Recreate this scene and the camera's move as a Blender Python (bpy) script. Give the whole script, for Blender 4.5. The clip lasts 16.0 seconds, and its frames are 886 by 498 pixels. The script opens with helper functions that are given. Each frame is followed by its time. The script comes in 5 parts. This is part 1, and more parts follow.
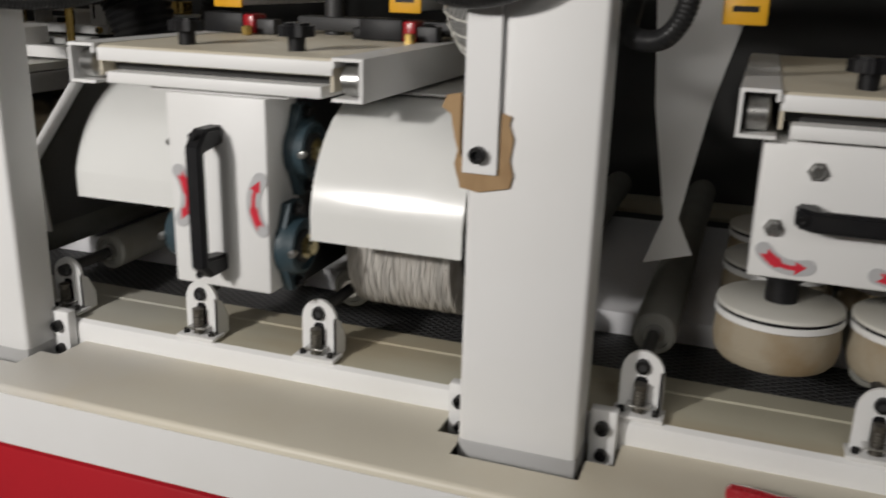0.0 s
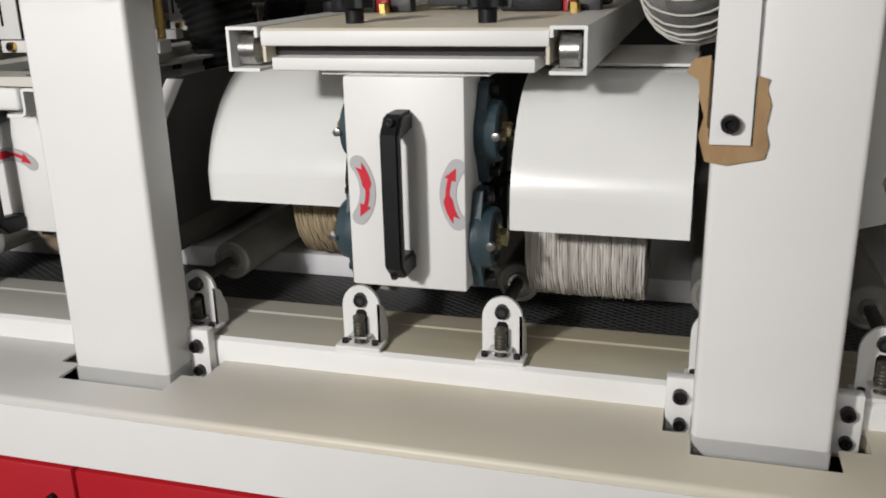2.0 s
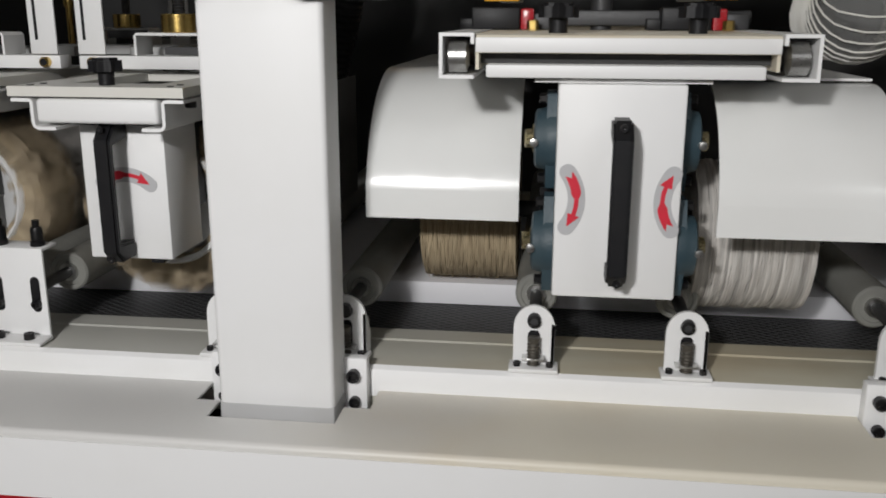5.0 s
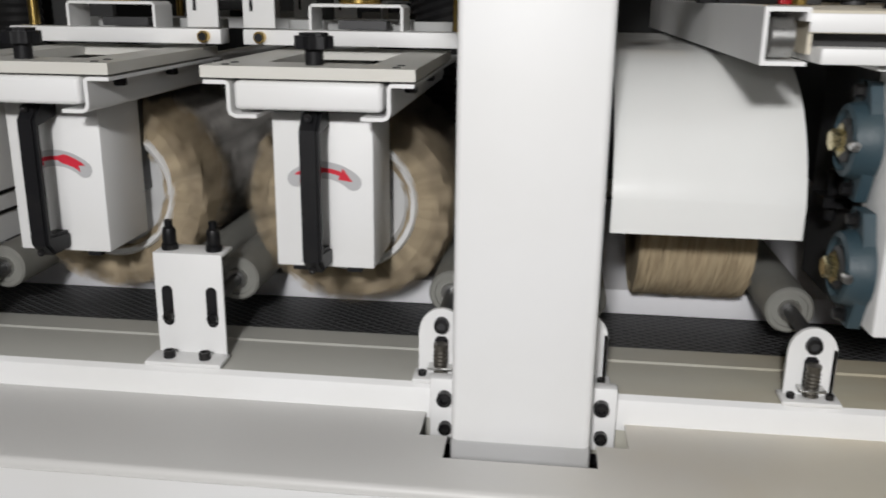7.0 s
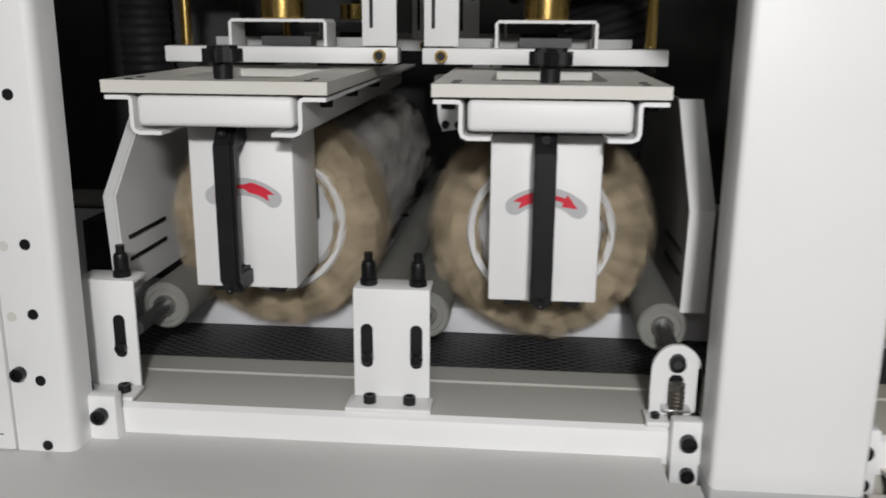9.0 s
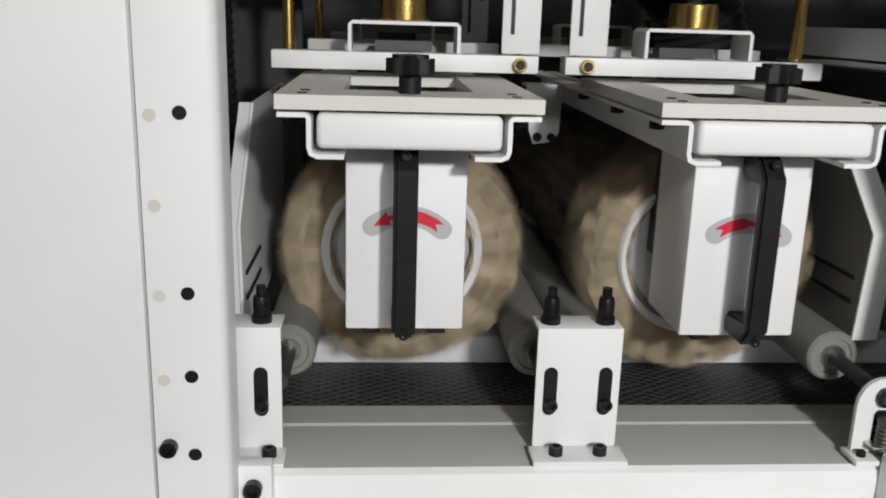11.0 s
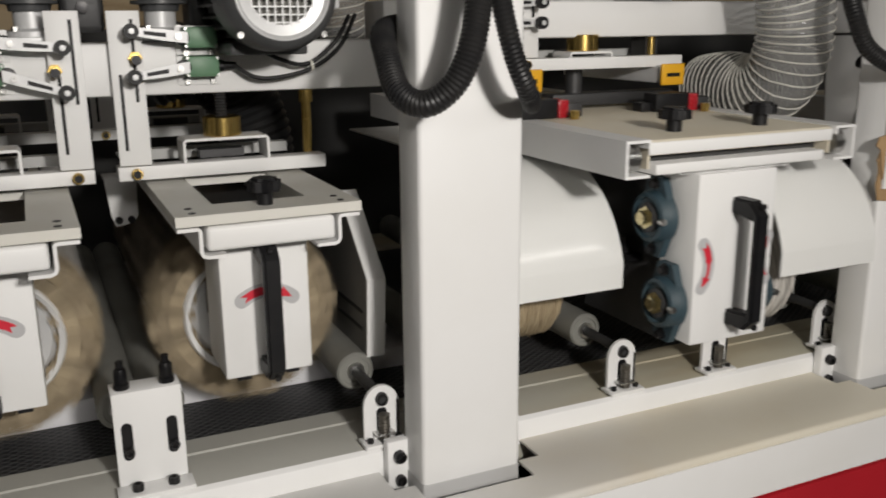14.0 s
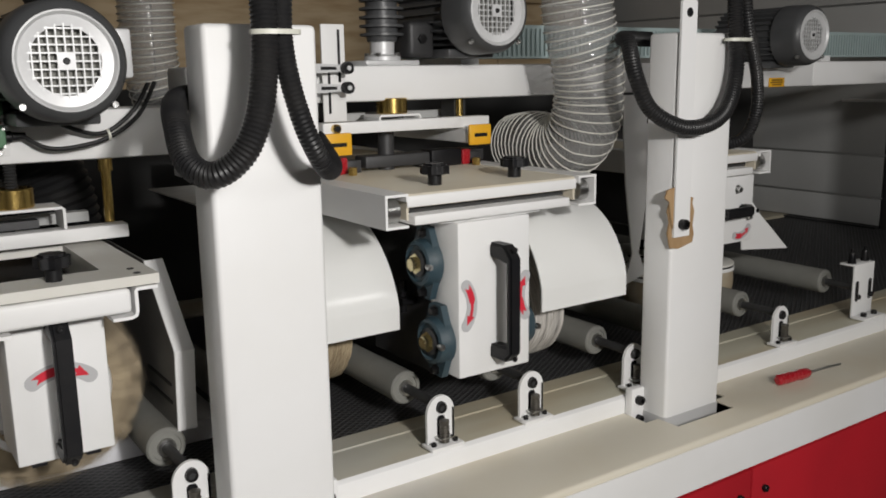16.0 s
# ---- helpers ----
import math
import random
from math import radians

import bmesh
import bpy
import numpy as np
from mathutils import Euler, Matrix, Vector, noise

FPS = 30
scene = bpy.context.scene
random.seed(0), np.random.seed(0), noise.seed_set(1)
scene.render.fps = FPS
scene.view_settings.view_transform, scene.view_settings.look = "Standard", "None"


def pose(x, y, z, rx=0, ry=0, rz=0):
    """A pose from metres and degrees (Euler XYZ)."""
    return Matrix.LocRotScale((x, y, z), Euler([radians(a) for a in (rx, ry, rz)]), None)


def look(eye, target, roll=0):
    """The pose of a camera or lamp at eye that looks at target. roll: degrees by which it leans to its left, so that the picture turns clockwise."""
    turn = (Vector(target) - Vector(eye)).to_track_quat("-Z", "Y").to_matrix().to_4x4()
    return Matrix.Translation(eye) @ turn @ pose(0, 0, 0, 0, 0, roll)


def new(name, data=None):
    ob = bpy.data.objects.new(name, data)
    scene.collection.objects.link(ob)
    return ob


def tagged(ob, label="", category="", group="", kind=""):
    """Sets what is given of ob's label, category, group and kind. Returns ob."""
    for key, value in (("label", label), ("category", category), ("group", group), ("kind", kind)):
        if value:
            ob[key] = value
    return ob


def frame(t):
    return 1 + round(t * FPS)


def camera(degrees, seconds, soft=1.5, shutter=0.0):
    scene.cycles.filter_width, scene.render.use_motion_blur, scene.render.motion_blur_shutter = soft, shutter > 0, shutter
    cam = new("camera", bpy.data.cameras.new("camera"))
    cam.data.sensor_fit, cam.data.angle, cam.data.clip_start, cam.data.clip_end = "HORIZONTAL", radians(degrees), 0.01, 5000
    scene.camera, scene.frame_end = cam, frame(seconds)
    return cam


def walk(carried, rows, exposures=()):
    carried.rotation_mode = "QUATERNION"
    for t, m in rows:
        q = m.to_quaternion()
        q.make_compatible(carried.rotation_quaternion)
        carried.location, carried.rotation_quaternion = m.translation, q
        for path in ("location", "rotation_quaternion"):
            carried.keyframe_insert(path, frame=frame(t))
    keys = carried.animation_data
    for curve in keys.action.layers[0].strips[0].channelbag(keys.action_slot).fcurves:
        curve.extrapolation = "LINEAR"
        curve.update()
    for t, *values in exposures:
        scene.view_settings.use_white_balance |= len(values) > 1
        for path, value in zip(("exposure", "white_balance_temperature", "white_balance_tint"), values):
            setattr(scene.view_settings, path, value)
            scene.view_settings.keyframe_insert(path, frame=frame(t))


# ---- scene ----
cam = camera(53.4, 16.0, soft=1.8, shutter=0.5)
PATH = [
    (0, (0.353, -1.281, 1.375), (-0.277, 0.522, 0.782), 1.6),
    (0.5, (0.256, -1.281, 1.35), (-0.4, 0.505, 0.732), 1.1),
    (1, (0.166, -1.259, 1.336), (-0.48, 0.528, 0.712), 0.2),
    (1.5, (0.121, -1.253, 1.346), (-0.466, 0.553, 0.719), -0.7),
    (2, (0.066, -1.28, 1.347), (-0.465, 0.548, 0.732), -1.3),
    (2.5, (-0.029, -1.324, 1.332), (-0.427, 0.552, 0.764), -0.6),
    (3, (-0.102, -1.338, 1.325), (-0.417, 0.56, 0.782), -0.3),
    (3.5, (-0.167, -1.361, 1.313), (-0.416, 0.557, 0.803), -0.1),
    (3.7, (-0.198, -1.38, 1.282), (-0.402, 0.559, 0.838), 0.7),
    (5.8, (-0.377, -1.269, 1.317), (-0.633, 0.639, 0.774), -0.1),
    (6, (-0.413, -1.253, 1.313), (-0.649, 0.657, 0.769), 0.2),
    (6.5, (-0.484, -1.222, 1.301), (-0.728, 0.681, 0.737), 0.1),
    (7, (-0.58, -1.209, 1.298), (-0.803, 0.698, 0.738), 0.7),
    (7.5, (-0.643, -1.205, 1.296), (-0.839, 0.716, 0.775), 1.0),
    (8, (-0.721, -1.206, 1.299), (-0.894, 0.727, 0.815), 0.9),
    (8.5, (-0.789, -1.202, 1.295), (-0.934, 0.734, 0.811), 1.2),
    (9, (-0.836, -1.165, 1.281), (-1.005, 0.764, 0.781), 0.4),
    (9.5, (-0.882, -1.078, 1.265), (-1.116, 0.84, 0.748), 0.2),
    (9.7, (-0.908, -1.053, 1.264), (-1.156, 0.861, 0.741), 0.5),
    (11.8, (-1.211, -1.113, 1.322), (-0.771, 0.777, 0.836), 2.3),
    (12, (-1.207, -1.14, 1.333), (-0.728, 0.741, 0.85), 2.3),
    (12.5, (-1.166, -1.217, 1.37), (-0.618, 0.638, 0.863), 1.8),
    (13, (-1.101, -1.272, 1.393), (-0.471, 0.553, 0.871), 0.4),
    (13.5, (-1.067, -1.305, 1.405), (-0.32, 0.483, 0.908), 0.0),
    (14, (-1.045, -1.331, 1.427), (-0.228, 0.425, 0.93), -0.5),
    (14.5, (-1.015, -1.366, 1.429), (-0.127, 0.367, 0.974), -1.3),
    (15, (-1.001, -1.375, 1.441), (0.007, 0.299, 1.015), -1.1),
    (15.5, (-0.992, -1.373, 1.449), (0.106, 0.248, 1.041), -1.0),
    (16, (-0.992, -1.368, 1.445), (0.117, 0.25, 1.054), -0.9),
]
EXPOSURE = [(0.0, -0.15, 6600, 10), (1.0, 0.02, 6520, 10), (2.0, 0.03, 6500, 10), (3.0, -0.24, 6430, 10), (6.0, -0.12, 6320, 10), (7.0, -0.05, 6320, 10), (8.5, -0.12, 6330, 10), (9.7, -0.05, 6270, 10), (11.8, 0.12, 6420, 10), (12.5, -0.05, 6620, 10), (13.5, -0.15, 6780, 10), (15.0, -0.16, 6560, 10), (16.0, -0.06, 6500, 10)]
walk(cam, [(t, look(eye, target, roll)) for t, eye, target, roll in PATH], exposures=EXPOSURE)

# ---- light ----
world = bpy.data.worlds.new("workshop_air")
scene.world = world
world.use_nodes = True
world.node_tree.nodes["Background"].inputs[0].default_value = (0.75, 0.82, 0.9, 1)
world.node_tree.nodes["Background"].inputs[1].default_value = 0.16


def area_lamp(name, eye, target, sx, sy, watts, colour):
    data = bpy.data.lights.new(name, "AREA")
    data.shape, data.size, data.size_y, data.energy, data.color = "RECTANGLE", sx, sy, watts, colour
    ob = new(name, data)
    ob.matrix_world = look(eye, target)
    return ob


area_lamp("aisle_work_light", (-0.71, -2.0, 1.74), (-0.5, -0.3, 1.05), 0.12, 0.08, 22.5, (1.0, 0.975, 0.945))
area_lamp("hall_light_east", (1.9, -3.7, 2.9), (0.0, -0.2, 1.0), 1.3, 0.25, 11, (1.0, 0.985, 0.96))
# Unseen fill, added to brighten the dark parts under the hoods.
area_lamp("added_south_fill", (-0.95, -4.6, 2.75), (-0.6, 0.0, 0.9), 1.3, 0.3, 34, (1.0, 0.97, 0.93))


# ---- materials ----
def material(name, colour, rough=0.5, metal=0.0, spot=None, amount=0.3, scale=8.0, grain=120.0, bump=0.05, streak=(1, 1, 1), coat=0.0):
    """Principled surface with two scales of variation: broad stains towards spot and fine grain in gloss and relief."""
    m = bpy.data.materials.new(name)
    m.use_nodes = True
    n, l = m.node_tree.nodes, m.node_tree.links
    p = n["Principled BSDF"]
    p.inputs["Metallic"].default_value = metal
    p.inputs["Coat Weight"].default_value = coat
    tc = n.new("ShaderNodeTexCoord")
    mp = n.new("ShaderNodeMapping")
    mp.inputs["Scale"].default_value = streak
    l.new(tc.outputs["Object"], mp.inputs[0])
    big, fine = n.new("ShaderNodeTexNoise"), n.new("ShaderNodeTexNoise")
    big.inputs["Scale"].default_value, big.inputs["Detail"].default_value = scale, 6
    fine.inputs["Scale"].default_value, fine.inputs["Detail"].default_value = grain, 3
    l.new(mp.outputs[0], big.inputs[0]), l.new(mp.outputs[0], fine.inputs[0])
    ramp = n.new("ShaderNodeMapRange")
    ramp.inputs[1].default_value, ramp.inputs[2].default_value = 0.42, 0.72
    ramp.inputs[4].default_value = amount
    l.new(big.outputs[0], ramp.inputs[0])
    mix = n.new("ShaderNodeMix")
    mix.data_type = "RGBA"
    mix.inputs[6].default_value = (*colour, 1)
    mix.inputs[7].default_value = (*(spot or [c * 0.7 for c in colour]), 1)
    l.new(ramp.outputs[0], mix.inputs[0])
    l.new(mix.outputs[2], p.inputs["Base Color"])
    rr = n.new("ShaderNodeMapRange")
    rr.inputs[3].default_value, rr.inputs[4].default_value = max(0.03, rough - 0.08), min(1, rough + 0.12)
    l.new(fine.outputs[0], rr.inputs[0]), l.new(rr.outputs[0], p.inputs["Roughness"])
    b = n.new("ShaderNodeBump")
    b.inputs["Strength"].default_value, b.inputs["Distance"].default_value = bump, 0.002
    l.new(fine.outputs[0], b.inputs["Height"]), l.new(b.outputs[0], p.inputs["Normal"])
    return m


def vary(m, spread=0.25):
    """Lets the pieces of one mesh kind differ a little in brightness."""
    n, l = m.node_tree.nodes, m.node_tree.links
    p = n["Principled BSDF"]
    src = p.inputs["Base Color"].links[0].from_socket
    info, rng, hsv = n.new("ShaderNodeObjectInfo"), n.new("ShaderNodeMapRange"), n.new("ShaderNodeHueSaturation")
    rng.inputs[3].default_value, rng.inputs[4].default_value = 1 - spread, 1 + spread
    l.new(info.outputs["Random"], rng.inputs[0]), l.new(rng.outputs[0], hsv.inputs["Value"])
    l.new(src, hsv.inputs["Color"]), l.new(hsv.outputs[0], p.inputs["Base Color"])
    return m


def dust_film(m, clean, x0, x1):
    """Clean grey-white paint that passes into the dusty colour along the machine."""
    n, l = m.node_tree.nodes, m.node_tree.links
    p = n["Principled BSDF"]
    src = p.inputs["Base Color"].links[0].from_socket
    tc, sep, noi, add, rng, mix = (n.new(k) for k in ("ShaderNodeTexCoord", "ShaderNodeSeparateXYZ", "ShaderNodeTexNoise", "ShaderNodeMath", "ShaderNodeMapRange", "ShaderNodeMix"))
    mix.data_type = "RGBA"
    noi.inputs["Scale"].default_value, noi.inputs["Detail"].default_value = 5, 5
    l.new(tc.outputs["Object"], sep.inputs[0]), l.new(tc.outputs["Object"], noi.inputs[0])
    mul = n.new("ShaderNodeMath")
    mul.operation = "MULTIPLY"
    mul.inputs[1].default_value = 0.5
    l.new(noi.outputs[0], mul.inputs[0])
    l.new(sep.outputs[0], add.inputs[0]), l.new(mul.outputs[0], add.inputs[1])
    rng.inputs[1].default_value, rng.inputs[2].default_value = x0 + 0.25, x1 + 0.25
    rng.interpolation_type = "SMOOTHSTEP"
    l.new(add.outputs[0], rng.inputs[0]), l.new(rng.outputs[0], mix.inputs[0])
    mix.inputs[6].default_value = (*clean, 1)
    l.new(src, mix.inputs[7]), l.new(mix.outputs[2], p.inputs["Base Color"])
    return m


WHITE = material("white_powder_coat", (0.83, 0.83, 0.828), 0.46, spot=(0.71, 0.70, 0.665), amount=0.35, scale=5, grain=420, bump=0.02)
CREAM = material("dusty_cream_paint", (0.69, 0.645, 0.54), 0.42, spot=(0.60, 0.50, 0.345), amount=0.75, scale=3, grain=500, bump=0.05)
dust_film(CREAM, (0.635, 0.627, 0.61), -0.75, -0.2)
BEDTOP = material("dusty_bed_paint", (0.52, 0.495, 0.395), 0.45, spot=(0.42, 0.32, 0.19), amount=0.7, scale=5, grain=500, bump=0.05, streak=(0.5, 2, 1))
dust_film(BEDTOP, (0.46, 0.455, 0.42), -0.75, -0.2)
HOOD = material("glossy_white_sheet", (0.80, 0.805, 0.79), 0.17, spot=(0.74, 0.73, 0.70), amount=0.3, scale=4, grain=30, bump=0.001)
PALE = material("pale_dusty_paint", (0.69, 0.68, 0.635), 0.45, spot=(0.56, 0.52, 0.43), amount=0.5, scale=7, grain=500, bump=0.03)
RED = material("red_panel_paint", (0.46, 0.012, 0.022), 0.42, spot=(0.33, 0.01, 0.018), amount=0.5, scale=5, grain=300, bump=0.05)
BLACK = material("black_plastic", (0.007, 0.007, 0.0085), 0.45, spot=(0.018, 0.017, 0.016), amount=0.5, scale=30, grain=700, bump=0.12)
BLACK.node_tree.nodes["Principled BSDF"].inputs["Specular IOR Level"].default_value = 0.3
RUBBER = material("black_rubber_hose", (0.014, 0.014, 0.015), 0.38, spot=(0.04, 0.038, 0.035), amount=0.4, scale=25, grain=400, bump=0.1)
RUBBER.node_tree.nodes["Principled BSDF"].inputs["Specular IOR Level"].default_value = 0.3
BOLT = material("black_oxide_bolt", (0.02, 0.02, 0.022), 0.35, 0.7, spot=(0.07, 0.065, 0.06), amount=0.5, scale=60, grain=600)
STEEL = material("turned_steel", (0.55, 0.55, 0.54), 0.28, 1.0, spot=(0.35, 0.34, 0.32), amount=0.5, scale=40, grain=500)
ZINC = material("yellow_zinc_steel", (0.62, 0.55, 0.34), 0.25, 1.0, spot=(0.5, 0.4, 0.2), amount=0.5, scale=60, grain=500)
BRASS = material("brass", (0.68, 0.48, 0.16), 0.22, 1.0, spot=(0.52, 0.35, 0.1), amount=0.3, scale=30, grain=400)
DARKSTEEL = material("dark_machine_steel", (0.06, 0.06, 0.062), 0.5, 0.4, spot=(0.03, 0.03, 0.03), amount=0.6, scale=12, grain=250)
BLUE = material("blue_grey_cast_iron", (0.026, 0.052, 0.068), 0.5, spot=(0.06, 0.085, 0.095), amount=0.6, scale=25, grain=300, bump=0.15)
GREYRUB = material("grey_rubber_roller", (0.235, 0.235, 0.215), 0.62, spot=(0.17, 0.165, 0.15), amount=0.6, scale=14, grain=350, bump=0.08)
MOTOR = material("dark_grey_motor_paint", (0.07, 0.072, 0.075), 0.38, spot=(0.045, 0.045, 0.045), amount=0.5, scale=20, grain=300, bump=0.1)
SILVER = material("silver_motor_cowl", (0.66, 0.665, 0.67), 0.4, 0.2, spot=(0.5, 0.5, 0.5), amount=0.4, scale=30, grain=300)
BACKGREY = material("grey_cover_paint", (0.46, 0.465, 0.46), 0.5, spot=(0.37, 0.37, 0.36), amount=0.6, scale=3, grain=200, bump=0.05)
FOOTSHADE = material("shaded_grey_post_foot", (0.47, 0.47, 0.47), 0.45, spot=(0.40, 0.39, 0.37), amount=0.6, scale=9, grain=300, bump=0.03)
GUARDSHADE = material("shaded_guard_sheet", (0.19, 0.187, 0.18), 0.7, spot=(0.14, 0.135, 0.125), amount=0.6, scale=5, grain=200, bump=0.05)
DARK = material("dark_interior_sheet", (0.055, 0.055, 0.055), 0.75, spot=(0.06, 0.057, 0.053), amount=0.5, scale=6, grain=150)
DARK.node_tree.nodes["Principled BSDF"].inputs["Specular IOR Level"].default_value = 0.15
WOOD = material("raw_plywood", (0.52, 0.40, 0.25), 0.7, spot=(0.33, 0.22, 0.11), amount=0.9, scale=5, grain=60, bump=0.2, streak=(1, 1, 6))
VENEER = vary(material("torn_brown_cardboard", (0.41, 0.265, 0.135), 0.75, spot=(0.25, 0.14, 0.06), amount=0.55, scale=22, grain=300, bump=0.3, streak=(3, 1, 1)), 0.1)
TAN = vary(material("tan_sisal_cloth", (0.37, 0.30, 0.20), 0.95, spot=(0.20, 0.16, 0.115), amount=0.9, scale=22, grain=340, bump=0.6, streak=(1, 0.25, 1)), 0.35)
GREYCLOTH = vary(material("dusty_grey_brush_cloth", (0.54, 0.52, 0.49), 0.9, spot=(0.32, 0.29, 0.26), amount=0.8, scale=22, grain=340, bump=0.6), 0.34)
SISAL = vary(material("cream_sisal_bristle", (0.46, 0.37, 0.24), 0.9, spot=(0.28, 0.21, 0.13), amount=0.9, scale=24, grain=380, bump=0.5), 0.1)
DUSTSHADECLOTH = vary(material("dusty_shaded_brown_cloth", (0.185, 0.155, 0.118), 0.95, spot=(0.08, 0.062, 0.046), amount=0.9, scale=22, grain=340, bump=0.6, streak=(1, 0.25, 1)), 0.3)
OILED = material("oiled_brown_steel", (0.115, 0.105, 0.088), 0.4, 0.6, spot=(0.06, 0.055, 0.05), amount=0.7, scale=90, grain=600)
FELT = material("cream_felt_disc", (0.37, 0.32, 0.24), 0.85, spot=(0.28, 0.20, 0.11), amount=0.9, scale=18, grain=300, bump=0.4)
BOARD = material("white_primed_board", (0.80, 0.80, 0.83), 0.5, spot=(0.72, 0.71, 0.72), amount=0.4, scale=5, grain=300, bump=0.03)
GREEN = material("green_switch_housing", (0.12, 0.235, 0.14), 0.45, spot=(0.06, 0.17, 0.09), amount=0.5, scale=40, grain=300)
YELLOW = material("yellow_end_cap", (0.80, 0.42, 0.02), 0.4, spot=(0.7, 0.33, 0.02), amount=0.4, scale=40, grain=300)
STICKGREY = material("clear_grey_sticker", (0.50, 0.50, 0.51), 0.3, spot=(0.46, 0.46, 0.47), amount=0.4, scale=30, grain=300, bump=0.01)
STICKRED = material("red_arrow_print", (0.66, 0.03, 0.055), 0.35, spot=(0.5, 0.03, 0.04), amount=0.4, scale=60, grain=300, bump=0.01)
TEAL = material("pale_cable_trunking", (0.42, 0.52, 0.52), 0.5, spot=(0.36, 0.44, 0.44), amount=0.4, scale=20, grain=300)
REDPLASTIC = material("red_translucent_handle", (0.38, 0.014, 0.022), 0.25, spot=(0.4, 0.01, 0.02), amount=0.5, scale=40, grain=300, coat=0.4)
TIE = material("pale_cable_tie", (0.66, 0.66, 0.58), 0.4)
CONCRETE = material("grey_concrete_floor", (0.24, 0.235, 0.22), 0.6, spot=(0.16, 0.155, 0.145), amount=0.7, scale=1.5, grain=60, bump=0.1)
PLASTER = material("pale_hall_wall", (0.50, 0.50, 0.49), 0.8, spot=(0.42, 0.42, 0.40), amount=0.5, scale=1.0, grain=60, bump=0.05)


def belt_material():
    m = material("black_diamond_belt", (0.022, 0.022, 0.023), 0.5, spot=(0.04, 0.038, 0.035), amount=0.5, scale=10, grain=200, bump=0.05)
    n, l = m.node_tree.nodes, m.node_tree.links
    p = n["Principled BSDF"]
    tc = n.new("ShaderNodeTexCoord")
    last = None
    for turn in (32, -32):
        mp = n.new("ShaderNodeMapping")
        mp.inputs["Rotation"].default_value = (0, 0, radians(turn))
        w = n.new("ShaderNodeTexWave")
        w.bands_direction = "Y"
        w.inputs["Scale"].default_value = 32
        w.inputs["Distortion"].default_value = 0.3
        l.new(tc.outputs["Object"], mp.inputs[0]), l.new(mp.outputs[0], w.inputs[0])
        pw = n.new("ShaderNodeMath")
        pw.operation = "POWER"
        pw.inputs[1].default_value = 5
        l.new(w.outputs["Fac"], pw.inputs[0])
        if last is None:
            last = pw
        else:
            mx = n.new("ShaderNodeMath")
            mx.operation = "MAXIMUM"
            l.new(last.outputs[0], mx.inputs[0]), l.new(pw.outputs[0], mx.inputs[1])
            last = mx
    b = n.new("ShaderNodeBump")
    b.inputs["Strength"].default_value, b.inputs["Distance"].default_value = 0.9, 0.003
    l.new(last.outputs[0], b.inputs["Height"]), l.new(b.outputs[0], p.inputs["Normal"])
    mix = n.new("ShaderNodeMix")
    mix.data_type = "RGBA"
    mix.inputs[6].default_value, mix.inputs[7].default_value = (0.02, 0.02, 0.021, 1), (0.085, 0.085, 0.088, 1)
    l.new(last.outputs[0], mix.inputs[0]), l.new(mix.outputs[2], p.inputs["Base Color"])
    return m


def clear_hose_material():
    m = bpy.data.materials.new("clear_hose_film")
    m.use_nodes = True
    n, l = m.node_tree.nodes, m.node_tree.links
    p = n["Principled BSDF"]
    p.inputs["Base Color"].default_value = (0.36, 0.36, 0.355, 1)
    p.inputs["Roughness"].default_value = 0.1
    noi, rng = n.new("ShaderNodeTexNoise"), n.new("ShaderNodeMapRange")
    noi.inputs["Scale"].default_value = 30
    rng.inputs[3].default_value, rng.inputs[4].default_value = 0.36, 0.56
    l.new(noi.outputs[0], rng.inputs[0]), l.new(rng.outputs[0], p.inputs["Alpha"])
    return m


BELT = belt_material()
FILM = clear_hose_material()


# ---- mesh helpers ----
def box(bm, x0, x1, y0, y1, z0, z1, bevel=0.0, seg=2):
    res = bmesh.ops.create_cube(bm, size=1.0, matrix=Matrix.LocRotScale(((x0 + x1) / 2, (y0 + y1) / 2, (z0 + z1) / 2), None, (abs(x1 - x0), abs(y1 - y0), abs(z1 - z0))))
    if bevel:
        edges = {e for v in res["verts"] for e in v.link_edges}
        bmesh.ops.bevel(bm, geom=list(edges), offset=bevel, segments=seg, affect="EDGES", profile=0.5)
    return bm


def prism(bm, pts, axis, a0, a1):
    """A polygon in the plane across axis, drawn out from a0 to a1. Points: (y, z) for x, (x, z) for y, (x, y) for z."""
    def at(p, a):
        return {"x": (a, p[0], p[1]), "y": (p[0], a, p[1]), "z": (p[0], p[1], a)}[axis]
    lo, hi = [bm.verts.new(at(p, a0)) for p in pts], [bm.verts.new(at(p, a1)) for p in pts]
    fs = [bm.faces.new(lo), bm.faces.new(hi[::-1])]
    for i in range(len(pts)):
        j = (i + 1) % len(pts)
        fs.append(bm.faces.new((lo[j], lo[i], hi[i], hi[j])))
    bmesh.ops.recalc_face_normals(bm, faces=fs)
    return bm


def strip(line, thick):
    """A bent sheet's outline: the line and its copy, set off by the thickness."""
    out = []
    for i, p in enumerate(line):
        a, b = Vector(line[max(0, i - 1)]), Vector(line[min(len(line) - 1, i + 1)])
        d = (b - a).normalized()
        out.append((p[0] - d.y * thick, p[1] + d.x * thick))
    return list(line) + out[::-1]


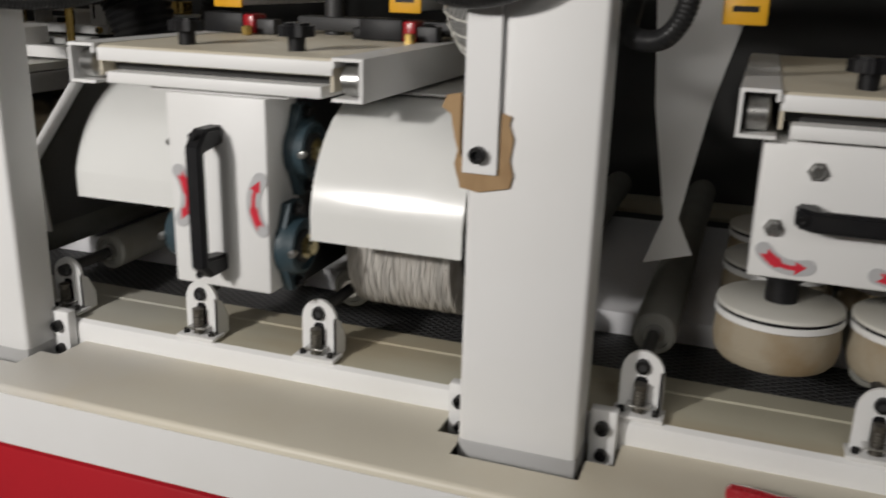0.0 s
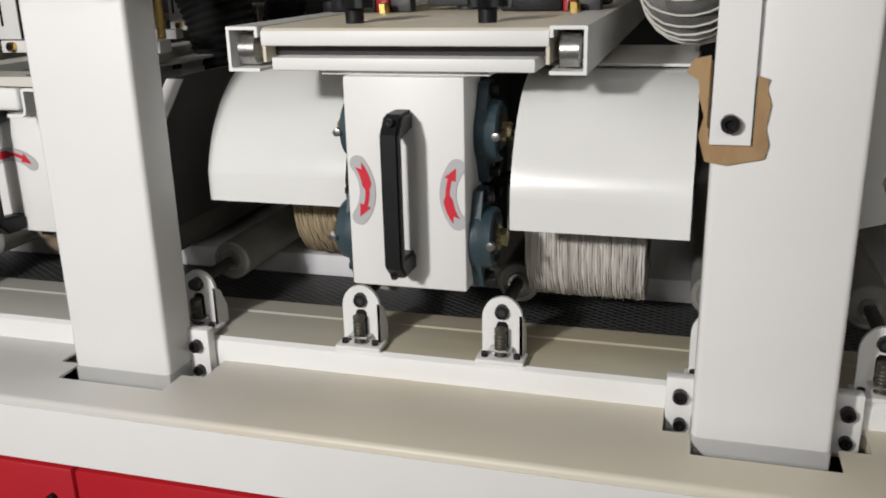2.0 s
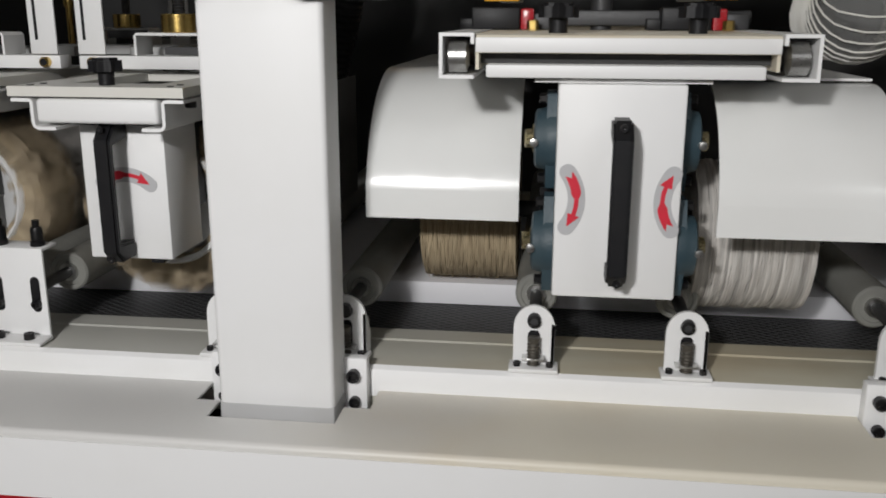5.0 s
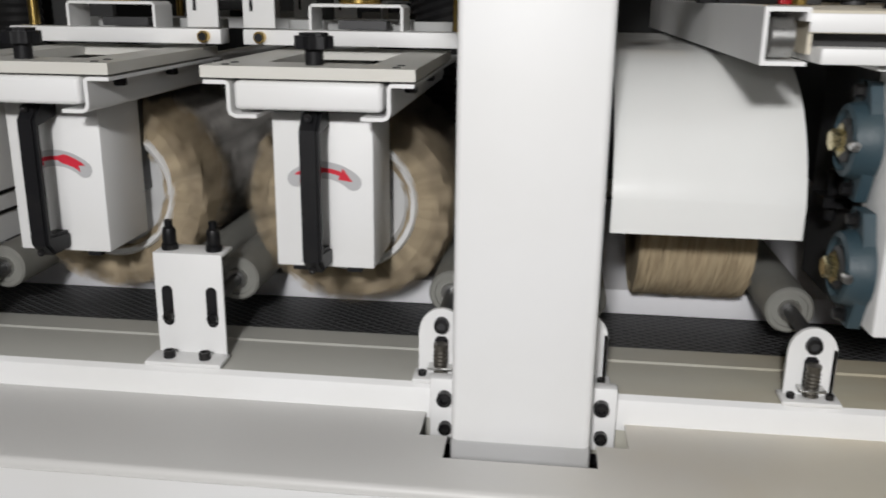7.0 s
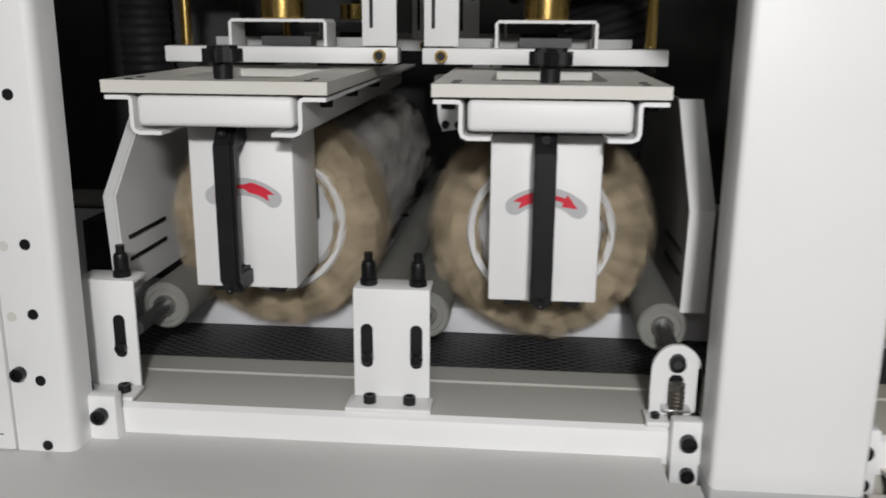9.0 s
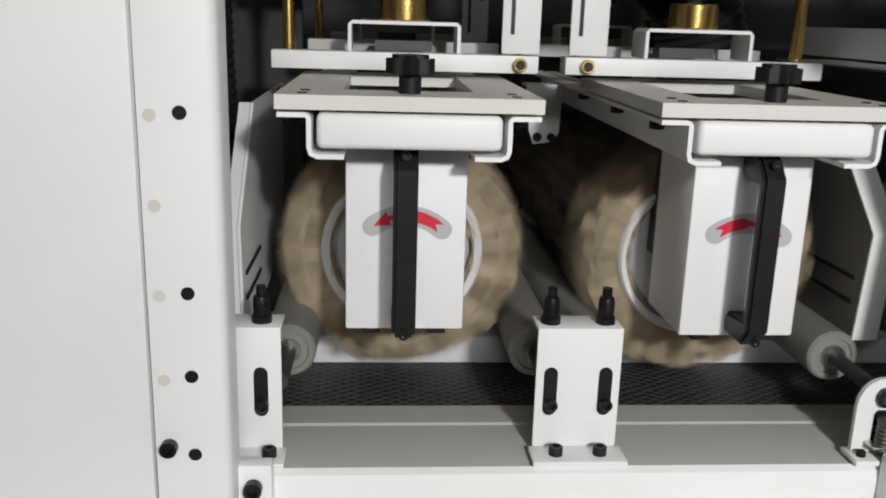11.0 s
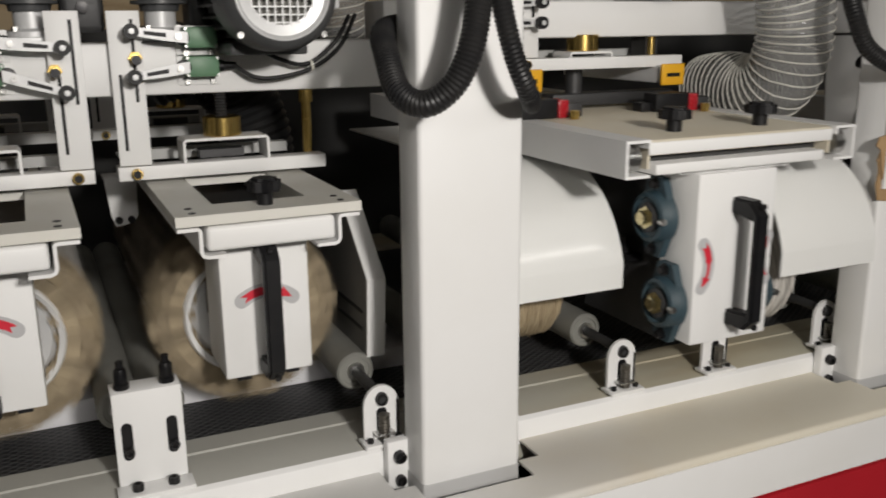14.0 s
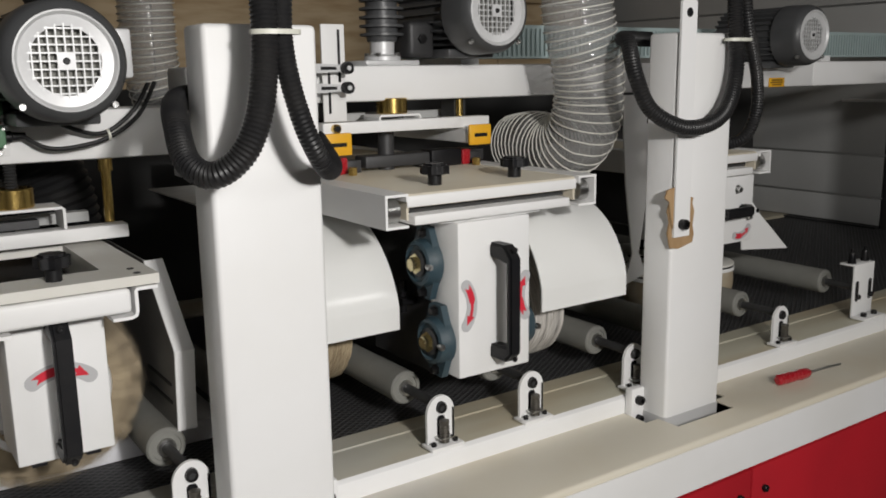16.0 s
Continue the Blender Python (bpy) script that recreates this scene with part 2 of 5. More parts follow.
def lathe(bm, prof, m, n=24):
    """Profile of (radius, height) turned round the local z axis and set by the matrix m."""
    rings = []
    for r, h in prof:
        if r < 1e-6:
            rings.append([bm.verts.new(m @ Vector((0, 0, h)))])
        else:
            rings.append([bm.verts.new(m @ Vector((r * math.cos(2 * math.pi * k / n), r * math.sin(2 * math.pi * k / n), h))) for k in range(n)])
    fs = []
    for a, b in zip(rings, rings[1:]):
        for k in range(n):
            q = (k + 1) % n
            if len(a) == 1 and len(b) == 1:
                continue
            if len(a) == 1:
                fs.append(bm.faces.new((a[0], b[k], b[q])))
            elif len(b) == 1:
                fs.append(bm.faces.new((a[k], b[0], a[q])))
            else:
                fs.append(bm.faces.new((a[k], b[k], b[q], a[q])))
    bmesh.ops.recalc_face_normals(bm, faces=fs)
    return bm


def smooth_path(pts, per=8):
    v = [Vector(p) for p in pts]
    v = [v[0] * 2 - v[1]] + v + [v[-1] * 2 - v[-2]]
    out = []
    for i in range(1, len(v) - 2):
        for k in range(per):
            t = k / per
            a, b, c, d = v[i - 1], v[i], v[i + 1], v[i + 2]
            out.append(0.5 * ((2 * b) + (c - a) * t + (2 * a - 5 * b + 4 * c - d) * t * t + (3 * b - a - 3 * c + d) * t ** 3))
    return out + [v[-2]]


def even(path, step):
    """The path again, in steps of one length."""
    out, left = [path[0]], step
    for a, b in zip(path, path[1:]):
        d = (b - a).length
        while d >= left:
            a = a + (b - a) * (left / d)
            out.append(a)
            d, left = (b - a).length, step
        left -= d
    return out


def frames(path):
    """Steady side directions along a path."""
    up = Vector((0, 0, 1)) if abs((path[1] - path[0]).normalized().z) < 0.9 else Vector((1, 0, 0))
    out = []
    for i in range(len(path)):
        d = (path[min(i + 1, len(path) - 1)] - path[max(i - 1, 0)]).normalized()
        s = up.cross(d).normalized()
        up = d.cross(s).normalized()
        out.append((s, up))
    return out


def tube(bm, path, radius, n=10, cap=True):
    """radius: a number, or a function of the index."""
    rings = []
    for i, (p, (s, u)) in enumerate(zip(path, frames(path))):
        r = radius(i) if callable(radius) else radius
        rings.append([bm.verts.new(p + r * (math.cos(2 * math.pi * k / n) * s + math.sin(2 * math.pi * k / n) * u)) for k in range(n)])
    fs = []
    for a, b in zip(rings, rings[1:]):
        for k in range(n):
            fs.append(bm.faces.new((a[k], a[(k + 1) % n], b[(k + 1) % n], b[k])))
    if cap:
        fs += [bm.faces.new(rings[0][::-1]), bm.faces.new(rings[-1])]
    bmesh.ops.recalc_face_normals(bm, faces=fs)
    return bm


def mesh_of(name, bm, mat, angle=35):
    me = bpy.data.meshes.new(name)
    bm.to_mesh(me)
    bm.free()
    me.materials.append(mat)
    me.polygons.foreach_set("use_smooth", [True] * len(me.polygons))
    me.set_sharp_from_angle(angle=radians(angle))
    return me


def part(name, bm, mat, parent=None, label=""):
    ob = new(name, mesh_of(name, bm, mat))
    ob.parent = parent
    if label:
        tagged(ob, label)
    return ob


def thing(name, label, category, group="", place=(0, 0, 0), kind=""):
    ob = new(name)
    ob.empty_display_size = 0.02
    ob.location = place
    return tagged(ob, label, category, group, kind)


B = bmesh.new
FACING = Matrix.Rotation(radians(90), 4, "X")  # local z looks along -y


def at(x, y, z, turn=None):
    return Matrix.Translation((x, y, z)) @ (turn or Matrix())


ALONG_X = Matrix.Rotation(radians(90), 4, "Y")
BOLTHEAD = [(0, 0.004), (0.0035, 0.004), (0.0038, 0.0085), (0.006, 0.0085), (0.0068, 0.0075), (0.0068, 0), (0, 0)]


def bolt(parent, x, y, z, turn=None, size=1.0, mat=None, name="bolt"):
    bm = lathe(B(), [(r * size, h * size) for r, h in BOLTHEAD], at(x, y, z, turn or FACING), 14)
    return part(name, bm, mat or BOLT, parent)


def hex_bolt(parent, x, y, z, turn, r=0.009, h=0.008, mat=None):
    bm = lathe(B(), [(r * 1.5, 0), (r * 1.5, 0.0015), (r, 0.0015), (r, h), (r * 0.85, h + 0.001), (0, h + 0.001)], at(x, y, z, turn), 6)
    return part("hex_bolt", bm, mat or BRASS, parent)


# ---- hall ----
def hall():
    box_wall = lambda nm, *a, m=PLASTER: tagged(part(nm, box(B(), *a), m), "pale plastered workshop hall surface", "wall", kind="structure")
    tagged(part("floor", box(B(), -6, 6, -5, 4, -0.1, 0), CONCRETE), "grey worn concrete workshop floor", "floor", kind="structure")
    tagged(part("ceiling", box(B(), -6, 6, -5, 4, 4.6, 4.7), PLASTER), "pale workshop hall ceiling", "ceiling", kind="structure")
    box_wall("wall_north", -6, 6, 4.0, 4.1, 0, 4.6)
    box_wall("wall_south", -6, 6, -5.1, -5.0, 0, 4.6)
    box_wall("wall_east", 6.0, 6.1, -5, 4, 0, 4.6)
    box_wall("wall_west", -6.1, -6.0, -5, 4, 0, 4.6)


hall()


# ---- machine frame ----
LEDGE_Z = 0.875
FRONT = -0.527
X0, X1 = -2.5, 2.2


def base_frame():
    fr = thing("machine_base", "white machine base with dusty cream ledge and red side panels", "machine base")
    # rear of the ledge in stretches that leave the stepped cut-outs beside the posts open
    cuts = [(-0.665, -0.519, -0.693, -0.488), (0.083, 0.226, 0.054, 0.257)]
    for row, (ya, yb) in enumerate(((-0.469, -0.427), (-0.427, -0.372))):
        xs = [X0] + [v for c in cuts for v in c[2 * row:2 * row + 2]] + [X1]
        for a, b in zip(xs[::2], xs[1::2]):
            part("ledge_sheet", box(B(), a, b, ya, yb, LEDGE_Z - 0.003, LEDGE_Z), CREAM, fr)
    line = [(-0.469, LEDGE_Z)] + [(FRONT + 0.007 - 0.007 * math.sin(k * math.pi / 10), LEDGE_Z - 0.007 + 0.007 * math.cos(k * math.pi / 10)) for k in range(6)] + [(FRONT, 0.795), (FRONT + 0.03, 0.795)]
    part("ledge", prism(B(), strip([(p[0], p[1]) for p in line], 0.003), "x", X0, X1), CREAM, fr, "cream painted sheet ledge with stepped post cut-outs")
    part("lip", prism(B(), strip([(FRONT - 0.0015, 0.866), (FRONT - 0.0015, 0.796)], -0.001), "x", X0, X1), WHITE, fr, "white ledge front edge")
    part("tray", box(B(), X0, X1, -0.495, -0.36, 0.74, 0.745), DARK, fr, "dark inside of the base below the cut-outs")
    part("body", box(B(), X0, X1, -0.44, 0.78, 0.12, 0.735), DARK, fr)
    seams = [X0, -1.424, -0.612, 0.2, 1.012, 1.824, X1]
    for a, b in zip(seams, seams[1:]):
        p = part("side_panel", box(B(), a + 0.002, b - 0.002, FRONT - 0.004, FRONT + 0.022, 0.2, 0.791, 0.004), RED, fr, "red painted panel")
        for x in (a + 0.033, b - 0.033):
            bolt(p, x, FRONT - 0.004, 0.749, size=0.9)
    for x in (-2.3, 0, 2.0):
        for y in (-0.35, 0.6):
            part("foot", lathe(B(), [(0.05, 0), (0.05, 0.02), (0.02, 0.03), (0.02, 0.13), (0, 0.13)], at(x, y, 0), 16), DARKSTEEL, fr)
    return fr


base_frame()


def bed():
    t = thing("conveyor", "long conveyor with cream side beam and black diamond-textured belt", "conveyor")
    # side beam with a rounded front edge and a groove along the top
    line = [(-0.352, 0.83), (-0.374, 0.838), (-0.3745, 0.895), (-0.372, 0.9015), (-0.366, 0.904), (-0.285, 0.9045), (-0.283, 0.9065), (-0.262, 0.9065), (-0.26, 0.9035), (-0.238, 0.9035), (-0.238, 0.83)]
    part("side_beam", prism(B(), line[::-1], "x", X0, X1), BEDTOP, t, "cream painted side beam with a raised rib")
    part("front_rail", prism(B(), strip([(-0.376, 0.868), (-0.3765, 0.893), (-0.374, 0.901), (-0.368, 0.9052)], -0.0012)[::-1], "x", X0, X1), WHITE, t, "white rounded front edge")
    part("far_side_beam", box(B(), X0, X1, 0.60, 0.74, 0.83, 0.905, 0.004), BEDTOP, t)
    part("belt", box(B(), X0, X1, -0.236, 0.595, 0.888, 0.897), BELT, t, "black belt with a raised diamond pattern")
    part("belt_bed", box(B(), X0, X1, -0.232, 0.59, 0.745, 0.886), DARKSTEEL, t)
    return t


bed()


def joint_plates():
    """Bolted joint plates where the rail meets the posts."""
    for x, s in ((-1.243, 1), (-0.672, -1), (-0.514, 1), (0.070, -1), (0.236, 1), (1.0, -1)):
        t = thing("joint_plate", "white bolted joint plate beside a machine post", "bracket", "joint plates along the rail")
        part("plate", box(B(), x - 0.015, x + 0.0155, -0.393, -0.377, 0.852, 0.921, 0.002), WHITE, t)
        bolt(t, x, -0.393, 0.901, size=1.15)
        bolt(t, x + 0.001, -0.393, 0.868, size=1.0)


joint_plates()


def post(x0, x1, label, top=1.501):
    t = thing("support_post", label, "post", "posts of the machine frame", ((x0 + x1) / 2, -0.411, 0.746))
    w = (x1 - x0) / 2
    part("column", box(B(), -w, w, -0.03, 0.03, 0, top - 0.746, 0.006, 3), WHITE, t)
    # Grey band that paints the shade at the post foot; no real sleeve.
    part("foot_shade", box(B(), -w - 0.001, w + 0.001, -0.031, 0.031, 0.001, 0.137, 0.006, 2), FOOTSHADE, t, "grey band with the shade at the post foot painted in")
    return t


post(-0.660, -0.526, "white painted steel post behind black corrugated conduit")
post(0.083, 0.217, "white painted square steel post with a bolted flat bar")
post(1.05, 1.18, "white painted square steel post at the machine's far end")


def end_column():
    t = thing("end_column", "wide white sheet column with a row of small bolt holes", "column", "", (-1.262, -0.395, 0.8755))
    part("front_sheet", prism(B(), [(-0.0505, -0.03), (-0.002, -0.03), (0.003, -0.028), (0.006, -0.024), (0.007, -0.018), (0.007, 0.012), (-0.0505, 0.012)], "z", 0, 0.9), WHITE, t)
    part("side_sheet", box(B(), -0.60, -0.0525, -0.032, 0.012, 0.0, 0.9, 0.003), WHITE, t)
    for z in (1.35, 1.217, 1.082, 1.015, 0.949, 0.882):
        part("hole", lathe(B(), [(0.0052, 0), (0.0052, 0.0006), (0, 0.0006)], at(-0.0205, -0.0302, z - 0.8755, FACING), 14), BLACK, t, "dark bolt hole")
    for z in (1.326, 0.956):
        bolt(t, -0.040, -0.0302, z - 0.8755, size=1.0)
    for z in (1.215, 1.149, 1.080, 1.012):
        part("plug", lathe(B(), [(0.0048, 0), (0.0048, 0.0005), (0, 0.0005)], at(-0.0415, -0.0302, z - 0.8755, FACING), 14), PALE, t, "painted-over hole")
    # scratches and a chipped mark low on the side sheet
    for x, z, w, h in ((-0.083, 0.892, 0.02, 0.0012), (-0.071, 0.885, 0.0018, 0.005)):
        part("scuff", box(B(), x, x + w, -0.0325, -0.0321, z - 0.8755, z - 0.8755 + h), DARKSTEEL, t, "dark scratch")


end_column()


def beam(x0, x1, z0, z1, label):
    t = thing("cross_beam", label, "beam", "beams across the machine")
    part("tube", box(B(), x0, x1, -0.14, -0.06, z0, z1, 0.005, 2), WHITE, t)


beam(-1.258, -0.582, 1.340, 1.406, "white rectangular steel beam carrying switches and a motor")
beam(-0.58, 0.9, 1.403, 1.459, "white rectangular steel beam above the sanding head")
beam(0.9, 1.9, 1.403, 1.459, "white rectangular steel beam at the machine's end")


def beam_label():
    t = thing("beam_label", "small yellow label with dark printed bars on the beam", "label", "", (0.76, -0.1405, 1.412))
    part("plate", box(B(), -0.028, 0.028, -0.0016, -0.0004, -0.008, 0.012, 0.0004), YELLOW, t)
    for z, w in ((0.007, 0.020), (0.002, 0.023), (-0.003, 0.016)):
        part("printed_bar", box(B(), -w, w, -0.0021, -0.0017, z - 0.0012, z + 0.0012), BLACK, t)


beam_label()


def rear_covers():
    t = thing("end_cover", "grey sheet covers with horizontal joints across the machine's end", "cover", "", (1.93, 0, 0))
    zs = [0.905, 1.002, 1.147, 1.40, 1.655, 2.05]
    for a, b in zip(zs, zs[1:]):
        part("panel", box(B(), 0, 0.02, 0.245, 1.75, a + 0.002, b - 0.004, 0.003), BACKGREY, t)
    part("edge_post", box(B(), 0.0, 0.06, 0.20, 0.24, 0.745, 2.05, 0.003), MOTOR, t, "dark grey edge post")
    part("handrail", box(B(), -0.03, -0.01, 0.2, 0.395, 1.328, 1.338, 0.002), WHITE, t, "white flat bar")
    part("sill", box(B(), -0.02, 0.04, 0.245, 0.74, 0.899, 0.904), DARKSTEEL, t)
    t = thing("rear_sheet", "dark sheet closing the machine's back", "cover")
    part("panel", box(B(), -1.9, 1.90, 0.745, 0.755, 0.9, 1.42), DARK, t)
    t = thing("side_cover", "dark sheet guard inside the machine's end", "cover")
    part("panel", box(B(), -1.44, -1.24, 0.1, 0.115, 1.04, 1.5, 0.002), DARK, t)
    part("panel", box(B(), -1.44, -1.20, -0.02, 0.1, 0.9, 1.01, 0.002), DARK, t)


rear_covers()


def trunking():
    for x0, x1 in ((-0.1, 0.95), (1.0, 1.9)):
        t = thing("cable_trunking", "pale slotted plastic cable trunking behind the motors", "trunking", "trunking lengths")
        part("back", box(B(), x0, x1, 0.12, 0.125, 1.478, 1.543), TEAL, t)
        part("base", box(B(), x0, x1, 0.07, 0.125, 1.473, 1.478), TEAL, t)
        k = x0
        bm = B()
        while k < x1 - 0.01:
            box(bm, k, k + 0.007, 0.07, 0.073, 1.478, 1.533)
            k += 0.0125
        box(bm, x0, x1, 0.07, 0.073, 1.533, 1.540)
        part("slotted_front", bm, TEAL, t)
        part("support", box(B(), x0 + 0.05, x0 + 0.09, -0.06, 0.125, 1.457, 1.474), WHITE, t)


trunking()


def crate():
    t = thing("plywood_crate", "raw plywood crate standing behind the machine", "crate", "", (0, 1.5, 0))
    for k in range(7):
        part("plank", box(B(), -1.5 + k * 0.46, -1.045 + k * 0.46, 0, 0.02, 0, 2.3, 0.002), WOOD, t)
    for z in (0.3, 1.2, 1.72, 2.1):
        part("batten", box(B(), -1.5, 1.72, -0.03, 0.0, z, z + 0.1, 0.003), WOOD, t)


crate()


# ---- pressure rollers and their brackets ----
def small_bracket(x, y=-0.352, label="white rounded steel bracket with a spring bolt, on the conveyor"):
    t = thing("roller_bracket", label, "bracket", "roller brackets along the conveyor", (x, y, 0.9065))
    prof = [(-0.0275, 0.0)] + [(-0.0275 * math.cos(k * math.pi / 14), 0.049 + 0.0275 * math.sin(k * math.pi / 14)) for k in range(15)] + [(0.0275, 0.0)]
    prof = [(a * 0.87, b) for a, b in prof]
    # upright with the slot left open
    bm = prism(B(), prof, "y", -0.004, 0.001)
    part("upright", bm, WHITE, t)
    part("cheek", prism(B(), [(-0.004, 0.0), (0.022, 0.0), (0.022, 0.022), (0.008, 0.048), (-0.004, 0.054)], "x", 0.0200, 0.0238), WHITE, t)
    part("foot", box(B(), -0.0285, 0.0285, -0.024, 0.006, 0.0, 0.005, 0.0012), WHITE, t)
    part("slot", prism(B(), [(-0.007, 0.012), (0.007, 0.012), (0.007, 0.042), (0.004, 0.046), (-0.004, 0.046), (-0.007, 0.042)], "y", -0.0045, -0.0038), BLACK, t, "dark slot")
    part("pin_head", lathe(B(), [(0, 0.003), (0.0045, 0.003), (0.0045, 0.006), (0.0078, 0.0055), (0.0085, 0), (0, 0)], at(0, -0.004, 0.058, FACING), 16), BOLT, t)
    rib = [(0.0, 0.0)]
    for k in range(7):
        rib += [(0.0078, k * 0.004), (0.0064, k * 0.004 + 0.002)]
    part("spring_bolt", lathe(B(), rib + [(0.0074, 0.029), (0.0074, 0.033), (0, 0.034)], at(0, -0.013, 0.008), 14), OILED, t)
    part("washer_strip", box(B(), -0.013, 0.013, -0.0205, -0.005, 0.014, 0.0165, 0.0006), STEEL, t)
    for s in (-0.019, 0.019):
        bolt(t, s, -0.013, 0.005, Matrix(), 0.62)
    return t


def double_bracket(x, w=0.077, slots=(-0.025, 0.025)):
    t = thing("slotted_bracket", "tall white slotted steel bracket with black adjusting screws", "bracket", "tall slotted brackets", (x, -0.338, 0.9065))
    h = 0.118
    part("face", box(B(), -w / 2, w / 2, -0.002, 0.002, 0, h, 0.0008), WHITE, t)
    part("top_flange", box(B(), -w / 2, w / 2, 0.0025, 0.034, h - 0.004, h, 0.001), WHITE, t)
    part("foot", box(B(), -w / 2 - 0.004, w / 2 + 0.004, -0.034, -0.0025, 0, 0.0045, 0.001), WHITE, t)
    for s in slots:
        o = [(s + 0.0062 * math.cos(a), 0.075 + 0.0062 * math.sin(a)) for a in [k * math.pi / 8 for k in range(9)]] + [(s + 0.0062 * math.cos(a), 0.041 + 0.0062 * math.sin(a)) for a in [math.pi + k * math.pi / 8 for k in range(9)]]
        part("slot", prism(B(), o, "y", -0.0026, -0.0021), BLACK, t, "dark slot")
        bolt(t, s + 0.001, -0.0022, 0.046, size=0.85)
        part("adjusting_screw", lathe(B(), [(0, 0), (0.009, 0), (0.009, 0.006), (0.0075, 0.007), (0.0075, 0.02), (0.0065, 0.024), (0.0045, 0.025), (0.0045, 0.033), (0, 0.033)], at(s, 0.014, h), 12), BOLT, t)
    for s in (-0.02, 0.02):
        bolt(t, s, -0.019, 0.0045, Matrix(), 0.95)
    return t


def roller(x, z=0.967, y0=-0.262, y1=0.55, shaft=-0.36):
    t = thing("pressure_roller", "grey rubber pressure roller on a dark steel shaft, above the belt", "roller", "pressure rollers", (x, 0, z))
    T = at(0, 0, 0, Matrix.Rotation(radians(-90), 4, "X"))  # local z along +y
    part("sleeve", lathe(B(), [(0, y0 + 0.002), (0.019, y0 + 0.002), (0.0195, y0), (0.024, y0), (0.0265, y0 + 0.003), (0.0265, y1), (0, y1)], T, 28), GREYRUB, t)
    part("bearing", lathe(B(), [(0, y0 - 0.003), (0.012, y0 - 0.003), (0.013, y0 + 0.003), (0, y0 + 0.003)], T, 20), STEEL, t)
    part("shaft", lathe(B(), [(0, shaft), (0.0075, shaft), (0.0075, y0 + 0.02), (0, y0 + 0.02)], T, 16), DARKSTEEL, t)
    part("axle_end", lathe(B(), [(0, y1), (0.0075, y1), (0.0075, y1 + 0.06), (0, y1 + 0.06)], T, 12), DARKSTEEL, t)


for x, y in ((-0.68, -0.352), (-0.532, -0.345), (-0.307, -0.352), (-0.133, -0.352), (0.101, -0.348), (0.270, -0.352), (0.513, -0.352)):
    small_bracket(x, y)
    roller(x)
double_bracket(-0.9595)
double_bracket(-1.254, 0.060, (0.012,))
double_bracket(0.83)
for x in (-0.934, -0.985, -1.226, 0.81):
    roller(x, 0.972, shaft=-0.335)


# ---- the board on the belt ----
def workpiece():
    t = thing("workpiece", "smooth white primed board lying flat on the black conveyor belt", "board", "", (0, 0, 0.8975))
    part("panel", box(B(), -1.95, 0.0, -0.108, 0.42, 0.0, 0.033, 0.0015), BOARD, t)
    return t


board = workpiece()


# ---- shared details ----
def bridge_handle(parent, x, y, z, length, rot=0.0, w=0.0205, h=0.048):
    q = length / 2
    prof = [(0, -q), (-h + 0.014, -q), (-h, -q + 0.014), (-h, q - 0.018), (-h + 0.016, q), (0, q), (0, q - 0.02), (-h + 0.011, q - 0.026), (-h + 0.011, -q + 0.024), (0, -q + 0.02)]
    bm = prism(B(), prof, "x", -w / 2, w / 2)
    bmesh.ops.bevel(bm, geom=[e for e in bm.edges if abs(e.verts[0].co.x - e.verts[1].co.x) < 1e-6], offset=0.003, segments=2, affect="EDGES")
    bmesh.ops.transform(bm, matrix=at(x, y, z, Matrix.Rotation(radians(rot), 4, "Y")), verts=bm.verts)
    ob = part("handle", bm, BLACK, parent, "black plastic bridge handle")
    for s in (-1, 1):
        v = Matrix.Rotation(radians(rot), 4, "Y") @ Vector((0, -h + 0.006, s * (q - 0.006)))
        part("handle_screw", lathe(B(), [(0, 0), (0.0042, 0), (0.0042, 0.002), (0.002, 0.002), (0, 0.0005)], at(x + v.x, y + v.y - 0.0032, z + v.z, FACING), 10), BOLT, ob)
    return ob


def arc(cx, cz, r0, r1, a0, a1, n=14, ends=True):
    """Outline of a bent band with round ends, degrees."""
    m, h = (r0 + r1) / 2, (r1 - r0) / 2
    pts = [(cx + r1 * math.cos(radians(a0 + (a1 - a0) * k / n)), cz + r1 * math.sin(radians(a0 + (a1 - a0) * k / n))) for k in range(n + 1)]
    if ends:
        e = Vector((cx + m * math.cos(radians(a1)), cz + m * math.sin(radians(a1))))
        pts += [(e.x + h * math.cos(radians(a1 + 180 * k / 6)), e.y + h * math.sin(radians(a1 + 180 * k / 6))) for k in range(1, 6)]
    pts += [(cx + r0 * math.cos(radians(a1 + (a0 - a1) * k / n)), cz + r0 * math.sin(radians(a1 + (a0 - a1) * k / n))) for k in range(n + 1)]
    if ends:
        e = Vector((cx + m * math.cos(radians(a0)), cz + m * math.sin(radians(a0))))
        pts += [(e.x + h * math.cos(radians(a0 + 180 + 180 * k / 6)), e.y + h * math.sin(radians(a0 + 180 + 180 * k / 6))) for k in range(1, 6)]
    return pts


